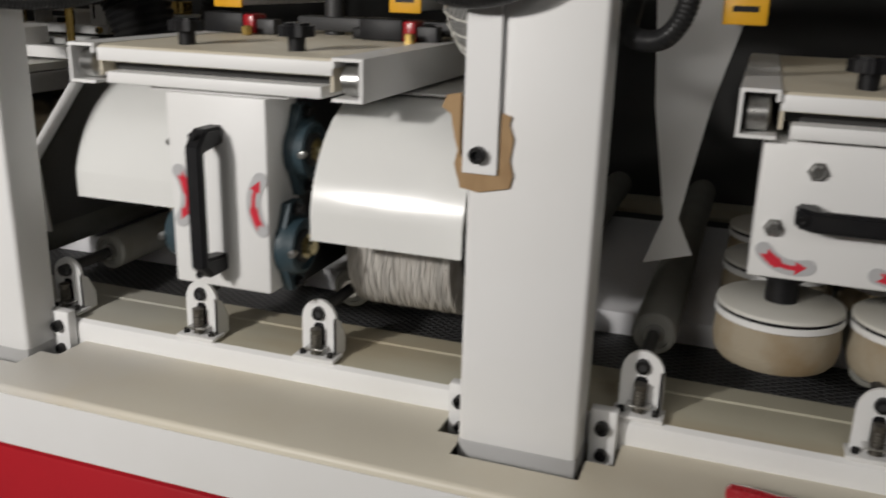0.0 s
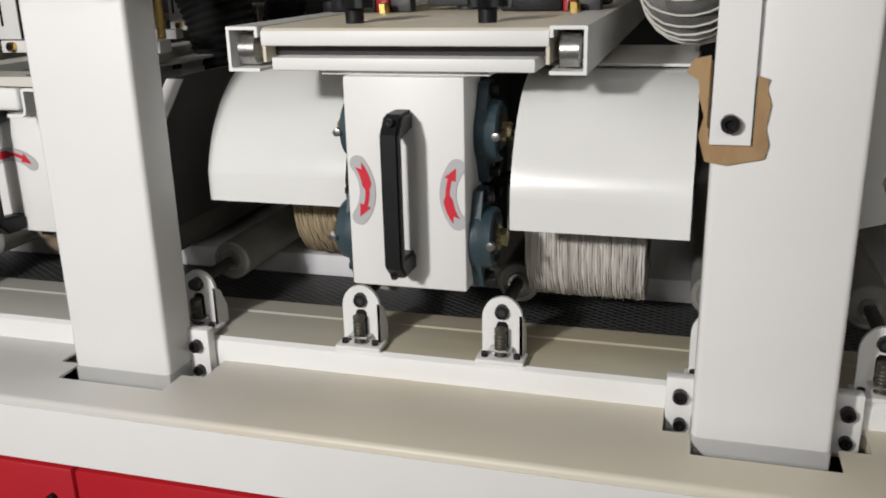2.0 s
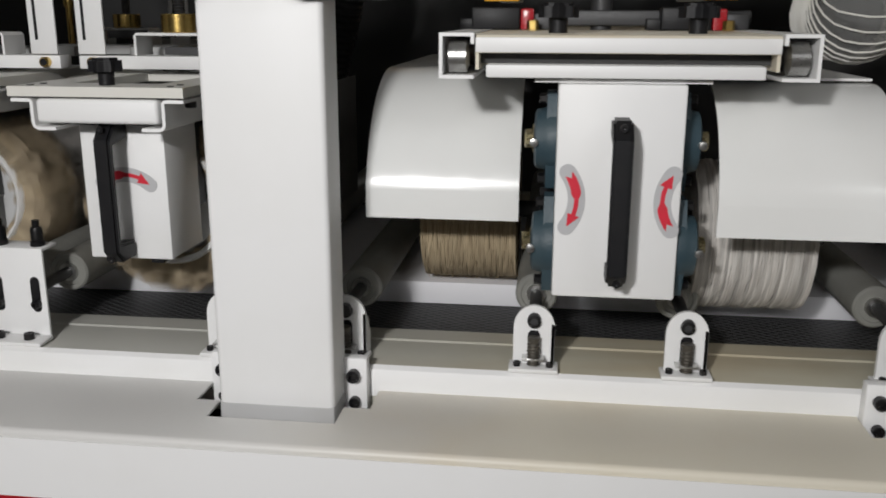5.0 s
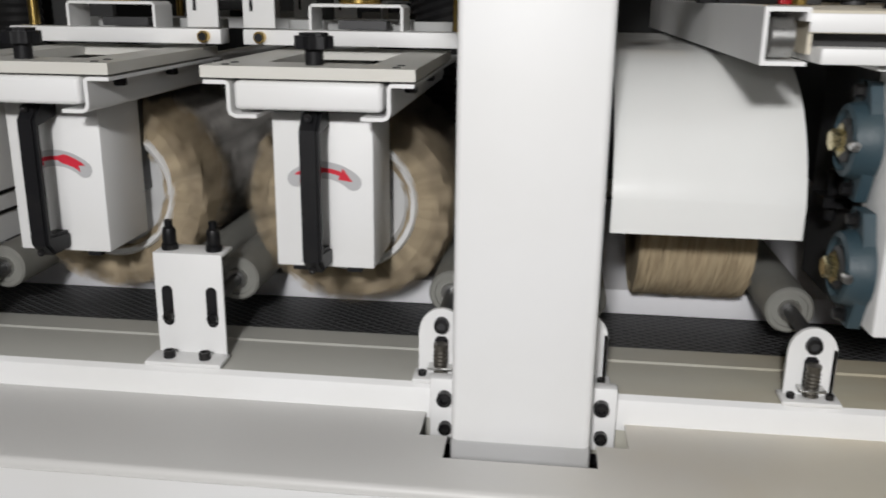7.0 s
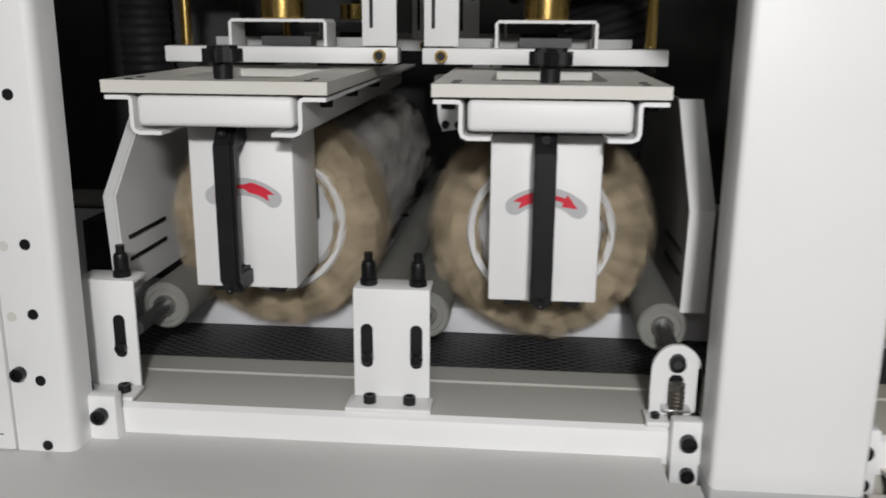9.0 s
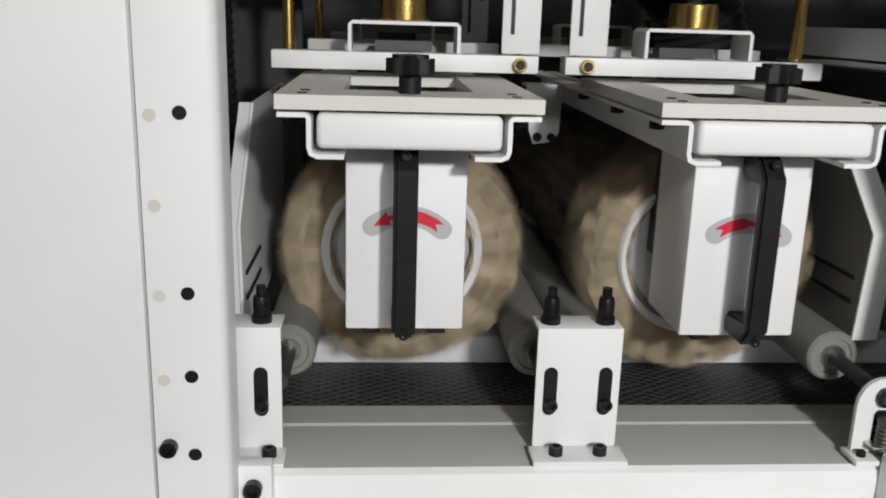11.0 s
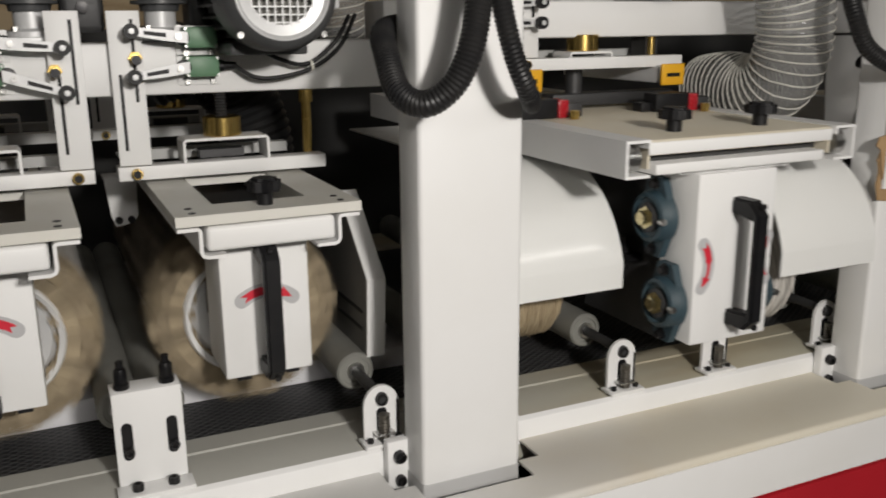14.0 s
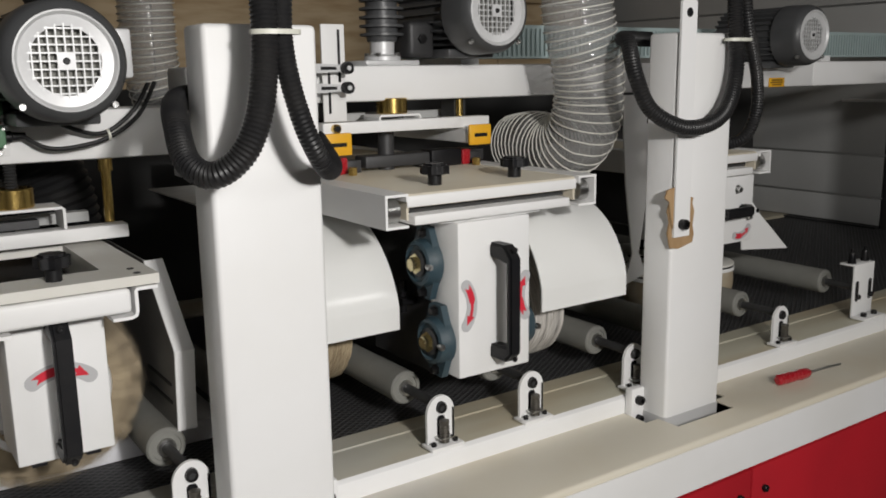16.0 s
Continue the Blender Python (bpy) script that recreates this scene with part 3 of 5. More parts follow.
def arrow_sticker(parent, cx, cz, y, radius, a0, a1, half=0.009):
    """A bent arrow from a0 to its head at a1."""
    lo, hi = min(a0, a1), max(a0, a1)
    s = part("arrow_sticker", prism(B(), arc(cx, cz, radius - half, radius + half, lo, hi), "y", y - 0.0006, y), STICKGREY, parent, "grey sticker with a bent red arrow")
    d = 1 if a1 > a0 else -1
    P = lambda r, a: (cx + r * math.cos(radians(a)), cz + r * math.sin(radians(a)))
    head = abs(a1 - a0) * 0.24
    pts = []
    tail, neck = a0 + d * 2, a1 - d * head
    for k in range(9):
        u = k / 8
        w = 0.0046 + 0.0014 * u if u < 0.6 else 0.0023
        pts.append(P(radius + w, tail + (neck - tail) * u))
    pts += [P(radius + 0.0066, neck), P(radius, a1 - d * 1.0), P(radius - 0.0066, neck)]
    for k in range(8, -1, -1):
        u = k / 8
        w = 0.0046 + 0.0014 * u if u < 0.6 else 0.0023
        pts.append(P(radius - w, tail + (neck - tail) * u))
    pts.append(P(radius, tail + d * 7))
    part("arrow", prism(B(), pts, "y", y - 0.0011, y - 0.0007), STICKRED, s, "red printed arrow")


def star_knob(parent, x, y, z, r=0.018):
    bm = B()
    n = 40
    rim = [(r * (1 + 0.1 * math.cos(8 * 2 * math.pi * k / n)) * math.cos(2 * math.pi * k / n), r * (1 + 0.1 * math.cos(8 * 2 * math.pi * k / n)) * math.sin(2 * math.pi * k / n)) for k in range(n)]
    prism(bm, [(x + a, y + b) for a, b in rim], "z", z + 0.016, z + 0.028)
    prism(bm, [(x + a * 0.75, y + b * 0.75) for a, b in rim], "z", z + 0.028, z + 0.031)
    lathe(bm, [(0, 0), (r * 0.5, 0), (r * 0.52, 0.016), (0, 0.016)], at(x, y, z), 18)
    return part("star_knob", bm, BLACK, parent, "black star knob")




def flap_mesh(key, r0, r1, a0, a1, wide, mat, variant, seg=14):
    """One cloth clump of a brush drum: a wedge with a wavy, ragged tip, along local y from a0 to a1."""
    rng = random.Random(variant * 17 + 3)
    bm = B()
    rings = []
    tips = [rng.uniform(0.89, 1.05) for _ in range(seg + 1)]
    sway = [rng.uniform(-0.35, 0.35) for _ in range(seg + 1)]
    for k in range(seg + 1):
        y = a0 + (a1 - a0) * k / seg + (rng.uniform(-0.004, 0.004) if 0 < k < seg else rng.uniform(-0.005, 0.003))
        r = r1 * (0.6 * tips[k] + 0.4 * tips[max(0, k - 1)])
        c = wide * sway[k] * 0.6
        sec = [(r0, -wide * 0.5), (r0 + (r - r0) * 0.55, -wide * 0.62 + c * 0.5), (r * 0.985, -wide * 0.42 + c), (r, 0.06 * wide + c), (r * 0.97, wide * 0.46 + c), (r0 + (r - r0) * 0.55, wide * 0.4 + c * 0.5), (r0, wide * 0.5)]
        rings.append([bm.verts.new((q * math.cos(a), y, q * math.sin(a))) for q, a in sec])
    n = len(rings[0])
    fs = []
    for p, q in zip(rings, rings[1:]):
        for k in range(n):
            fs.append(bm.faces.new((p[k], p[(k + 1) % n], q[(k + 1) % n], q[k])))
    fs += [bm.faces.new(rings[0][::-1]), bm.faces.new(rings[-1])]
    bmesh.ops.recalc_face_normals(bm, faces=fs)
    return mesh_of("flap", bm, mat, 60)


def flaps(parent, key, count, r0, r1, a0, a1, mat, seg=14):
    wide = 2 * math.pi / count * 0.93
    kinds = [flap_mesh(key, r0, r1, a0, a1, wide, mat, v + 10 * len(key), seg) for v in range(6)]
    rng = random.Random(len(key))
    for k in range(count):
        ob = new("flap", kinds[rng.randrange(6)])
        ob.parent = parent
        ob.rotation_euler = (0, 2 * math.pi * k / count + rng.uniform(-0.03, 0.03), 0)
        q = rng.uniform(0.93, 1.02)
        ob.scale = (q, rng.uniform(0.985, 1.01), q)


def fringe(parent, r0, r1, y0, y1, count, mat, seed, lean=0.006):
    """Loose threads that stand out all round a brush drum, thin wedges of uneven length."""
    rng = random.Random(seed)
    verts, faces = [], []
    for k in range(count):
        a = rng.uniform(0, 2 * math.pi)
        y = rng.uniform(y0, y1)
        w = rng.uniform(0.0009, 0.002)
        end = r1 * rng.uniform(0.95, 1.055)
        b, v = a + rng.uniform(-0.07, 0.07), y + rng.uniform(-lean, lean)
        n = len(verts)
        da = w / r0
        verts += [(r0 * math.cos(a - da), y, r0 * math.sin(a - da)), (r0 * math.cos(a + da), y + w, r0 * math.sin(a + da)), (r0 * math.cos(a), y - w, r0 * math.sin(a)), (end * math.cos(b), v, end * math.sin(b))]
        faces += [(n, n + 1, n + 3), (n + 1, n + 2, n + 3), (n + 2, n, n + 3)]
    me = bpy.data.meshes.new("thread_fringe")
    me.from_pydata(verts, [], faces)
    me.materials.append(mat)
    ob = new("thread_fringe", me)
    ob.parent = parent
    return tagged(ob, "loose cloth threads round the drum", kind="stuff")


def ring_plate(x0, x1, y0, y1, a0, a1, b0, b1, z0, z1):
    """A plate with a rectangular window."""
    bm = B()
    o = [[bm.verts.new((x, y, z)) for x, y in ((x0, y0), (x1, y0), (x1, y1), (x0, y1))] for z in (z0, z1)]
    n = [[bm.verts.new((x, y, z)) for x, y in ((a0, b0), (a1, b0), (a1, b1), (a0, b1))] for z in (z0, z1)]
    for k in range(4):
        q = (k + 1) % 4
        bm.faces.new((o[0][k], o[0][q], o[1][q], o[1][k]))
        bm.faces.new((n[0][k], n[0][q], n[1][q], n[1][k]))
        for r in (0, 1):
            bm.faces.new((o[r][k], o[r][q], n[r][q], n[r][k]))
    bmesh.ops.recalc_face_normals(bm, faces=bm.faces)
    return bm


# ---- brush units with cloth drums ----
BACK = Matrix.Rotation(radians(-90), 4, "X")  # local z along +y
SPINNERS = []


def brush_unit(cx, arrow_right, label, back=0.0):
    t = thing("brush_unit", label, "brush unit", "cloth brush units", (cx, 0, 0))
    # frame plate on top, with an open window
    plate = part("top_plate", ring_plate(-0.1055, 0.1055, -0.377, -0.08, -0.055, 0.055, -0.318, -0.12, 1.216, 1.2275), PALE, t, "cream steel plate with an open window")
    for sx in (-0.085, 0.085):
        for y in (-0.362, -0.335):
            part("plate_screw", lathe(B(), [(0.0042, 0), (0.0042, 0.0008), (0, 0.0008)], at(sx, y, 1.2275), 10), BLACK, plate)
    for s in (-1, 1):
        o = lambda a, b: (min(s * a, s * b), max(s * a, s * b))
        bm = B()
        line = [(0.104, 1.2135), (0.083, 1.2135), (0.0795, 1.2125), (0.0775, 1.2095), (0.0775, 1.186), (0.0765, 1.1825), (0.073, 1.181), (0.052, 1.181)]
        prism(bm, strip([(s * a, b) for a, b in line], 0.0038 * s), "y", -0.374, 0.3)
        part("slide_rail", bm, WHITE, t, "white bent slide rail")
        for y in (-0.33, -0.2, -0.05):
            bolt(t, s * 0.094, y, 1.2097, Matrix.Rotation(radians(180), 4, "X"), 1.0)
    part("slide_box", box(B(), -0.0735, 0.0735, -0.3765, -0.33, 1.1855, 1.2135, 0.005, 3), WHITE, t, "white slide box front")
    for s in (-1, 1):
        part("slide_wall", box(B(), min(s * 0.06, s * 0.0745), max(s * 0.06, s * 0.0745), -0.329, 0.3, 1.1865, 1.2125), PALE, t)
    # Floor coloured dark to paint in the shade inside the hollow slide.
    part("shaded_slide_tray", box(B(), -0.0595, 0.0595, -0.329, 0.3, 1.180, 1.184), DARKSTEEL, t, "dark tray with the slide's inner shade painted in")
    star_knob(t, 0.0, -0.345, 1.2275)
    part("motor_cover", box(B(), -0.0535, 0.0535, -0.322 + back, -0.225 + back, 1.0115, 1.178, 0.002, 2), WHITE, t, "white sheet gear cover")
    part("cover_neck", box(B(), -0.05, 0.05, -0.224 + back, -0.1, 1.06, 1.178), DARKSTEEL, t)
    for sx in (-0.03, 0.03):
        part("cover_foot", box(B(), sx - 0.008, sx + 0.008, -0.315 + back, -0.295 + back, 1.005, 1.011), BLACK, t)
    bridge_handle(t, -0.002, -0.322 + back, 1.1, 0.168)
    arrow_sticker(t, 0.0, 1.070, -0.3225 + back, 0.048, *((128, 48) if arrow_right else (48, 128)))
    # drum that turns
    d = part("brush_drum", lathe(B(), [(0, -0.19), (0.03, -0.19), (0.03, -0.18), (0.07, -0.18), (0.07, 0.44), (0, 0.44)], BACK, 40), DARKSTEEL, t, "turning drum of tan cloth flaps")
    part("rim", lathe(B(), [(0.074, -0.205), (0.080, -0.21), (0.083, -0.205), (0.083, -0.185), (0.074, -0.185), (0.074, -0.205)], BACK, 48), WHITE, d, "white flange ring")
    part("hub_plate", lathe(B(), [(0.02, -0.192), (0.066, -0.196), (0.073, -0.19)], BACK, 40), SILVER, d, "grey hub plate")
    flaps(d, "tan", 60, 0.072, 0.122, -0.203, -0.125, TAN, 5)
    # The darker dusty brown also carries the shade behind the front ring.
    flaps(d, "dusty", 56, 0.072, 0.114, -0.122, 0.43, DUSTSHADECLOTH if arrow_right else GREYCLOTH)
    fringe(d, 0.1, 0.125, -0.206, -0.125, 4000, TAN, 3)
    fringe(d, 0.098, 0.117, -0.12, 0.3, 3000, DUSTSHADECLOTH if arrow_right else GREYCLOTH, 4)
    SPINNERS.append((d, (0, back * 0.8, 1.055), "y", 1 if arrow_right else -1))
    return t


brush_unit(-1.116, False, "white brush unit with black handle and tan cloth drum", 0.015)
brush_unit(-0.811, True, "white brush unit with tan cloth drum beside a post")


def side_guard(x, s, lean=0.0):
    t = thing("side_guard", "bent white sheet guard standing beside a brush drum", "guard", "bent sheet guards", (x, 0, 0))
    prof = [(-0.165, 1.20), (-0.272, 1.097), (-0.262, 0.985), (0.3, 0.985), (0.3, 1.20)]
    bm = prism(B(), [(a + (0.005 if s > 0 and a < 0 else 0), b) for a, b in prof], "x", -0.0015, 0.0015)
    tilt = Matrix.Translation((0, 0, 1.1)) @ Matrix.Rotation(radians(lean), 4, "Y") @ Matrix.Translation((0, 0, -1.1))
    bmesh.ops.transform(bm, matrix=tilt, verts=bm.verts)
    # White sheet; where s > 0 its shade is painted in as dark grey.
    g = part("sheet", bm, GUARDSHADE if s > 0 else WHITE, t)
    bm = B()
    for a, b in zip(prof[:2], prof[1:3]):
        q = [(a[0], a[1]), (b[0], b[1]), (b[0] + 0.003, b[1]), (a[0] + 0.003, a[1])]
        prism(bm, q, "x", *((-0.0015, 0.0245) if s > 0 else (-0.013, -0.002)))
    bmesh.ops.transform(bm, matrix=tilt, verts=bm.verts)
    part("front_flange", bm, WHITE, t, "pale bent front edge")
    for z in (1.02, 1.045):
        part("slot", box(B(), -s * 0.0035, -s * 0.0018, -0.25, -0.15, z, z + 0.004), BLACK, g, "dark slot")


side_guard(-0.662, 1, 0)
side_guard(-1.268, -1, 0)


def hanger():
    t = thing("hanger_bracket", "small white sheet bracket hanging between the brush drums", "bracket", "", (-0.940, 0.05, 0))
    part("plate", prism(B(), [(-0.016, 1.208), (0.03, 1.208), (0.028, 1.150), (0.022, 1.138), (-0.004, 1.134), (-0.01, 1.15)], "y", -0.002, 0.002), WHITE, t)
    part("top_flange", box(B(), -0.016, 0.055, 0.0025, 0.04, 1.2055, 1.2095, 0.001), WHITE, t)
    for x in (0.0, 0.018):
        bolt(t, x, -0.002, 1.144, size=0.8)


hanger()


def deflector(prof, label):
    t = thing("deflector", label, "guard", "sheet deflectors", (0, -0.19, 0))
    part("sheet", prism(B(), prof, "y", -0.0015, 0.0015), WHITE, t)
    part("stay", box(B(), prof[0][0] + 0.03, prof[0][0] + 0.045, 0.002, 0.13, 1.13, 1.15), DARKSTEEL, t)


deflector([(0.225, 1.40), (0.345, 1.40), (0.325, 1.32), (0.303, 1.236), (0.288, 1.15), (0.279, 1.095), (0.30, 1.051), (0.241, 1.034), (0.261, 1.095), (0.250, 1.16), (0.238, 1.232)], "narrow bent white sheet deflector beside the disc head")
deflector([(0.58, 1.21), (0.66, 1.13), (0.764, 1.044), (0.6, 1.06)], "pointed white sheet deflector beside the disc head")


def lift_gear(cx, zb, xa, xb, plate_x, plate_top, nut_z, rod_x, rod_top, group, place=0.0):
    """Cross bar with a U bracket, brass nut, threaded spindle, guide rod and slotted plate."""
    t = thing("lift_gear", "white lifting bar with brass nut, guide rod and slotted plate", "lifting gear", group)
    t.location.y = place
    y = -0.152
    part("cross_bar", box(B(), xa, xb, y, y + 0.03, zb - 0.009, zb + 0.009, 0.0012), WHITE, t)
    bush = bolt(t, plate_x, y, zb, size=1.05, mat=BRASS, name="brass_bush")
    part("bush_hole", lathe(B(), [(0.005, 0), (0.005, 0.0092), (0, 0.0092)], at(plate_x, y, zb, FACING), 14), BLACK, bush, "dark hole")
    bm = B()
    box(bm, plate_x - 0.0195, plate_x + 0.0195, y - 0.004, y - 0.0005, zb + 0.011, plate_top, 0.0008)
    pl = part("slotted_plate", bm, WHITE, t)
    h = plate_top - zb
    for s, a, b in ((-0.009, 0.15, 0.62), (0.009, 0.45, 0.95)):
        part("slot", box(B(), plate_x + s - 0.002, plate_x + s + 0.002, y - 0.0048, y - 0.0041, zb + h * a, zb + h * b), BLACK, pl, "dark slot")
    bm = B()
    k = 0.04 if zb < 1.3 else 0.018
    u = 0.057 if zb < 1.3 else 0.04
    prism(bm, strip([(cx - u, zb + 0.0095), (cx - u, zb + k - 0.004), (cx - u + 0.004, zb + k), (cx + u - 0.004, zb + k), (cx + u, zb + k - 0.004), (cx + u, zb + 0.0095)], -0.0035), "y", y, y + 0.05)
    part("u_bracket", bm, WHITE, t)
    part("brass_nut", lathe(B(), [(0, 0), (0.0245, 0), (0.0255, 0.001), (0.0255, 0.024), (0.0245, 0.025), (0, 0.025)], at(cx, -0.125, zb + k + 0.0005), 28), BRASS, t)
    prof = [(0, 0)]
    for q in range(int((nut_z - zb - k - 0.026) / 0.004)):
        prof += [(0.0085, q * 0.004), (0.0065, q * 0.004 + 0.002)]
    part("spindle", lathe(B(), prof + [(0, prof[-1][1])], at(cx, -0.125, zb + k + 0.026), 14), DARKSTEEL, t)
    part("guide_rod", lathe(B(), [(0, 0), (0.0065, 0), (0.0065, 0.07), (0.0095, 0.07), (0.0095, rod_top - zb - 0.01), (0, rod_top - zb - 0.01)], at(rod_x, -0.12, zb + 0.0095), 18), BRASS, t)
    part("slide_block", box(B(), cx - 0.03, cx + 0.03, -0.115, -0.09, zb + 0.0095, zb + 0.02), DARKSTEEL, t)
    part("rear_bar", box(B(), xa + 0.03, xb - 0.03, -0.06, -0.04, zb + 0.004, zb + 0.018), BACKGREY, t)


lift_gear(-0.811, 1.243, -0.950, -0.676, -0.928, 1.445, 1.36, -0.692, 1.35, "lifting gears")
lift_gear(-1.116, 1.243, -1.250, -0.978, -0.998, 1.445, 1.36, -1.235, 1.35, "lifting gears")
lift_gear(-0.237, 1.364, -0.376, -0.058, -0.356, 1.52, 1.44, -0.098, 1.41, "lifting gears")


lift_gear(-0.811, 1.243, -0.950, -0.676, -0.928, 1.40, 1.36, -0.692, 1.35, "lifting gears", 0.46)
lift_gear(-1.116, 1.243, -1.250, -0.978, -0.998, 1.40, 1.36, -1.235, 1.35, "lifting gears", 0.46)


def limit_switch(x, z, s, drop=0.0):
    """Switch whose lever reaches away from its cable; drop is the fall of the lever's tip."""
    t = thing("limit_switch", "green limit switch with a white roller lever, on the beam", "limit switch", "limit switches on the beam", (x, -0.1405, z))
    part("mount_plate", box(B(), -0.028, 0.028, -0.0025, -0.0005, -0.024, 0.0145, 0.0006), WHITE, t)
    part("housing", box(B(), -0.021, 0.021, -0.029, -0.003, -0.013, 0.013, 0.0025), GREEN, t)
    part("cover", box(B(), -0.018, 0.018, -0.0305, -0.0292, -0.0105, 0.0105, 0.0005), GREEN, t)
    for k in (-0.0185, 0.0185):
        for q in (-0.0105, 0.0105):
            part("cover_screw", lathe(B(), [(0.002, 0), (0.002, 0.001), (0, 0.001)], at(k, -0.0291, q, FACING), 8), STEEL, t)
    part("lever_hub", lathe(B(), [(0, 0), (0.009, 0), (0.009, 0.009), (0.006, 0.010), (0, 0.010)], at(-s * 0.024, -0.026, 0.0, FACING), 16), BOLT, t)
    tip, tilt = 0.086, drop / 0.062
    P = lambda u, v: (-s * (0.018 + u), v - tilt * u)
    lever = part("lever", prism(B(), [P(0.0, 0.0068), P(0.03, 0.0068), P(0.064, 0.0048), P(0.066, 0), P(0.064, -0.0048), P(0.03, -0.0068), P(0.0, -0.0068)], "y", -0.0405, -0.037), SILVER, t, "bright steel lever")
    part("lever_slot", prism(B(), [P(0.026, 0.0026), P(0.052, 0.0022), P(0.052, -0.0022), P(0.026, -0.0026)], "y", -0.041, -0.0406), BLACK, lever, "dark lever slot")
    part("clamp_screw", lathe(B(), [(0, 0), (0.004, 0), (0.004, 0.004), (0, 0.004)], at(P(0.012, 0)[0], -0.0406, P(0.012, 0)[1], FACING), 8), STEEL, lever)
    rx, rz = P(0.067, 0)
    part("lever_roller", lathe(B(), [(0, -0.006), (0.0088, -0.006), (0.0092, 0), (0.0088, 0.006), (0, 0.006)], at(rx, -0.046, rz, FACING), 18), BLACK, lever, "black lever roller")
    part("roller_pin", lathe(B(), [(0.0035, 0.0), (0.0035, 0.0075), (0, 0.0078)], at(rx, -0.046, rz, FACING), 12), SILVER, lever)
    part("gland", lathe(B(), [(0, 0), (0.0075, 0), (0.0075, 0.007), (0.0055, 0.009), (0.0045, 0.024), (0, 0.024)], at(s * 0.021, -0.015, 0, Matrix.Rotation(radians(90 * s), 4, "Y")), 12), BLACK, t)
    for k in (-0.016, 0.016):
        bolt(t, k, -0.0025, -0.0195, size=0.6, mat=STEEL)


for x, s, rows in ((-0.838, 1, ((1.376, 0.009), (1.412, -0.008))), (-1.086, -1, ((1.372, 0.020), (1.409, 0.006)))):
    for z, drop in rows:
        limit_switch(x, z, s, drop)
for x, z in ((-0.918, 1.388), (-1.011, 1.375)):
    t = thing("trip_bolt", "black trip bolt with a brass nut on the slotted plate", "bolt", "trip bolts", (x, -0.1565, z))
    part("brass_nut", lathe(B(), [(0, 0), (0.0085, 0), (0.0085, 0.006), (0, 0.006)], Matrix.Translation((0, 0, 0)) @ FACING, 6), BRASS, t)
    part("trip_head", lathe(B(), [(0, 0.006), (0.0058, 0.006), (0.0058, 0.02), (0, 0.02)], at(0, 0, -0.002, FACING), 14), BOLT, t)
for z in (1.426, 1.455):
    limit_switch(-0.435, z, -1)


def cable(name, pts, r, label, mat=None, group="thin cables", ribs=0.0, per=10, step=0.004):
    path = even(smooth_path(pts, per), step)
    bm = tube(B(), path, (lambda i: r * (1.0 if i % 2 else 1 - ribs)) if ribs else r, 14 if ribs else 8)
    return tagged(part(name, bm, mat or RUBBER), label, "cable", group)


cable("switch_cable", [(-0.797, -0.157, 1.412), (-0.775, -0.163, 1.402), (-0.736, -0.166, 1.382), (-0.700, -0.165, 1.376), (-0.660, -0.16, 1.402), (-0.633, -0.15, 1.440)], 0.003, "thin black switch cable along the white beam")
cable("switch_cable", [(-0.797, -0.157, 1.376), (-0.770, -0.165, 1.360), (-0.735, -0.167, 1.360), (-0.692, -0.166, 1.371), (-0.652, -0.16, 1.398), (-0.625, -0.15, 1.440)], 0.003, "thin black switch cable along the white beam")
cable("switch_cable", [(-1.127, -0.157, 1.409), (-1.16, -0.165, 1.40), (-1.2, -0.16, 1.42), (-1.24, -0.15, 1.46)], 0.003, "thin black switch cable along the white beam")
cable("switch_cable", [(-1.127, -0.157, 1.372), (-1.16, -0.165, 1.37), (-1.21, -0.16, 1.385), (-1.245, -0.15, 1.45)], 0.003, "thin black switch cable along the white beam")

tie = thing("cable_tie", "pale plastic cable tie round two switch cables", "cable tie", "cable ties", (-0.695, -0.1655, 1.3735))
part("band", lathe(B(), [(0.0066, -0.0018), (0.0074, -0.0018), (0.0074, 0.0018), (0.0066, 0.0018), (0.0066, -0.0018)], Matrix.Rotation(radians(80), 4, "Y"), 18), TIE, tie)

# corrugated conduits before the posts
CONDUIT = dict(ribs=0.1, step=0.0024)
cable("conduit", [(-0.617, -0.507, 1.72), (-0.619, -0.509, 1.55), (-0.621, -0.513, 1.47), (-0.634, -0.523, 1.41), (-0.653, -0.520, 1.368), (-0.678, -0.503, 1.347), (-0.694, -0.472, 1.358), (-0.688, -0.425, 1.392), (-0.668, -0.366, 1.418), (-0.63, -0.345, 1.425)], 0.0145, "thick black corrugated conduit looped round a white post", group="corrugated conduits", **CONDUIT)
cable("conduit", [(-0.590, -0.507, 1.72), (-0.597, -0.508, 1.55), (-0.600, -0.513, 1.47), (-0.587, -0.520, 1.40), (-0.560, -0.508, 1.353), (-0.515, -0.44, 1.335), (-0.47, -0.36, 1.335), (-0.44, -0.26, 1.36)], 0.0115, "black corrugated conduit hanging before a white post", group="corrugated conduits", **CONDUIT)
cable("conduit", [(0.188, -0.455, 1.75), (0.192, -0.457, 1.55), (0.192, -0.465, 1.44), (0.150, -0.475, 1.375), (0.078, -0.47, 1.358), (0.02, -0.45, 1.385), (0.000, -0.435, 1.435), (0.018, -0.40, 1.485), (0.07, -0.34, 1.495), (0.14, -0.33, 1.495)], 0.0125, "black corrugated conduit looped before a white post", group="corrugated conduits", **CONDUIT)
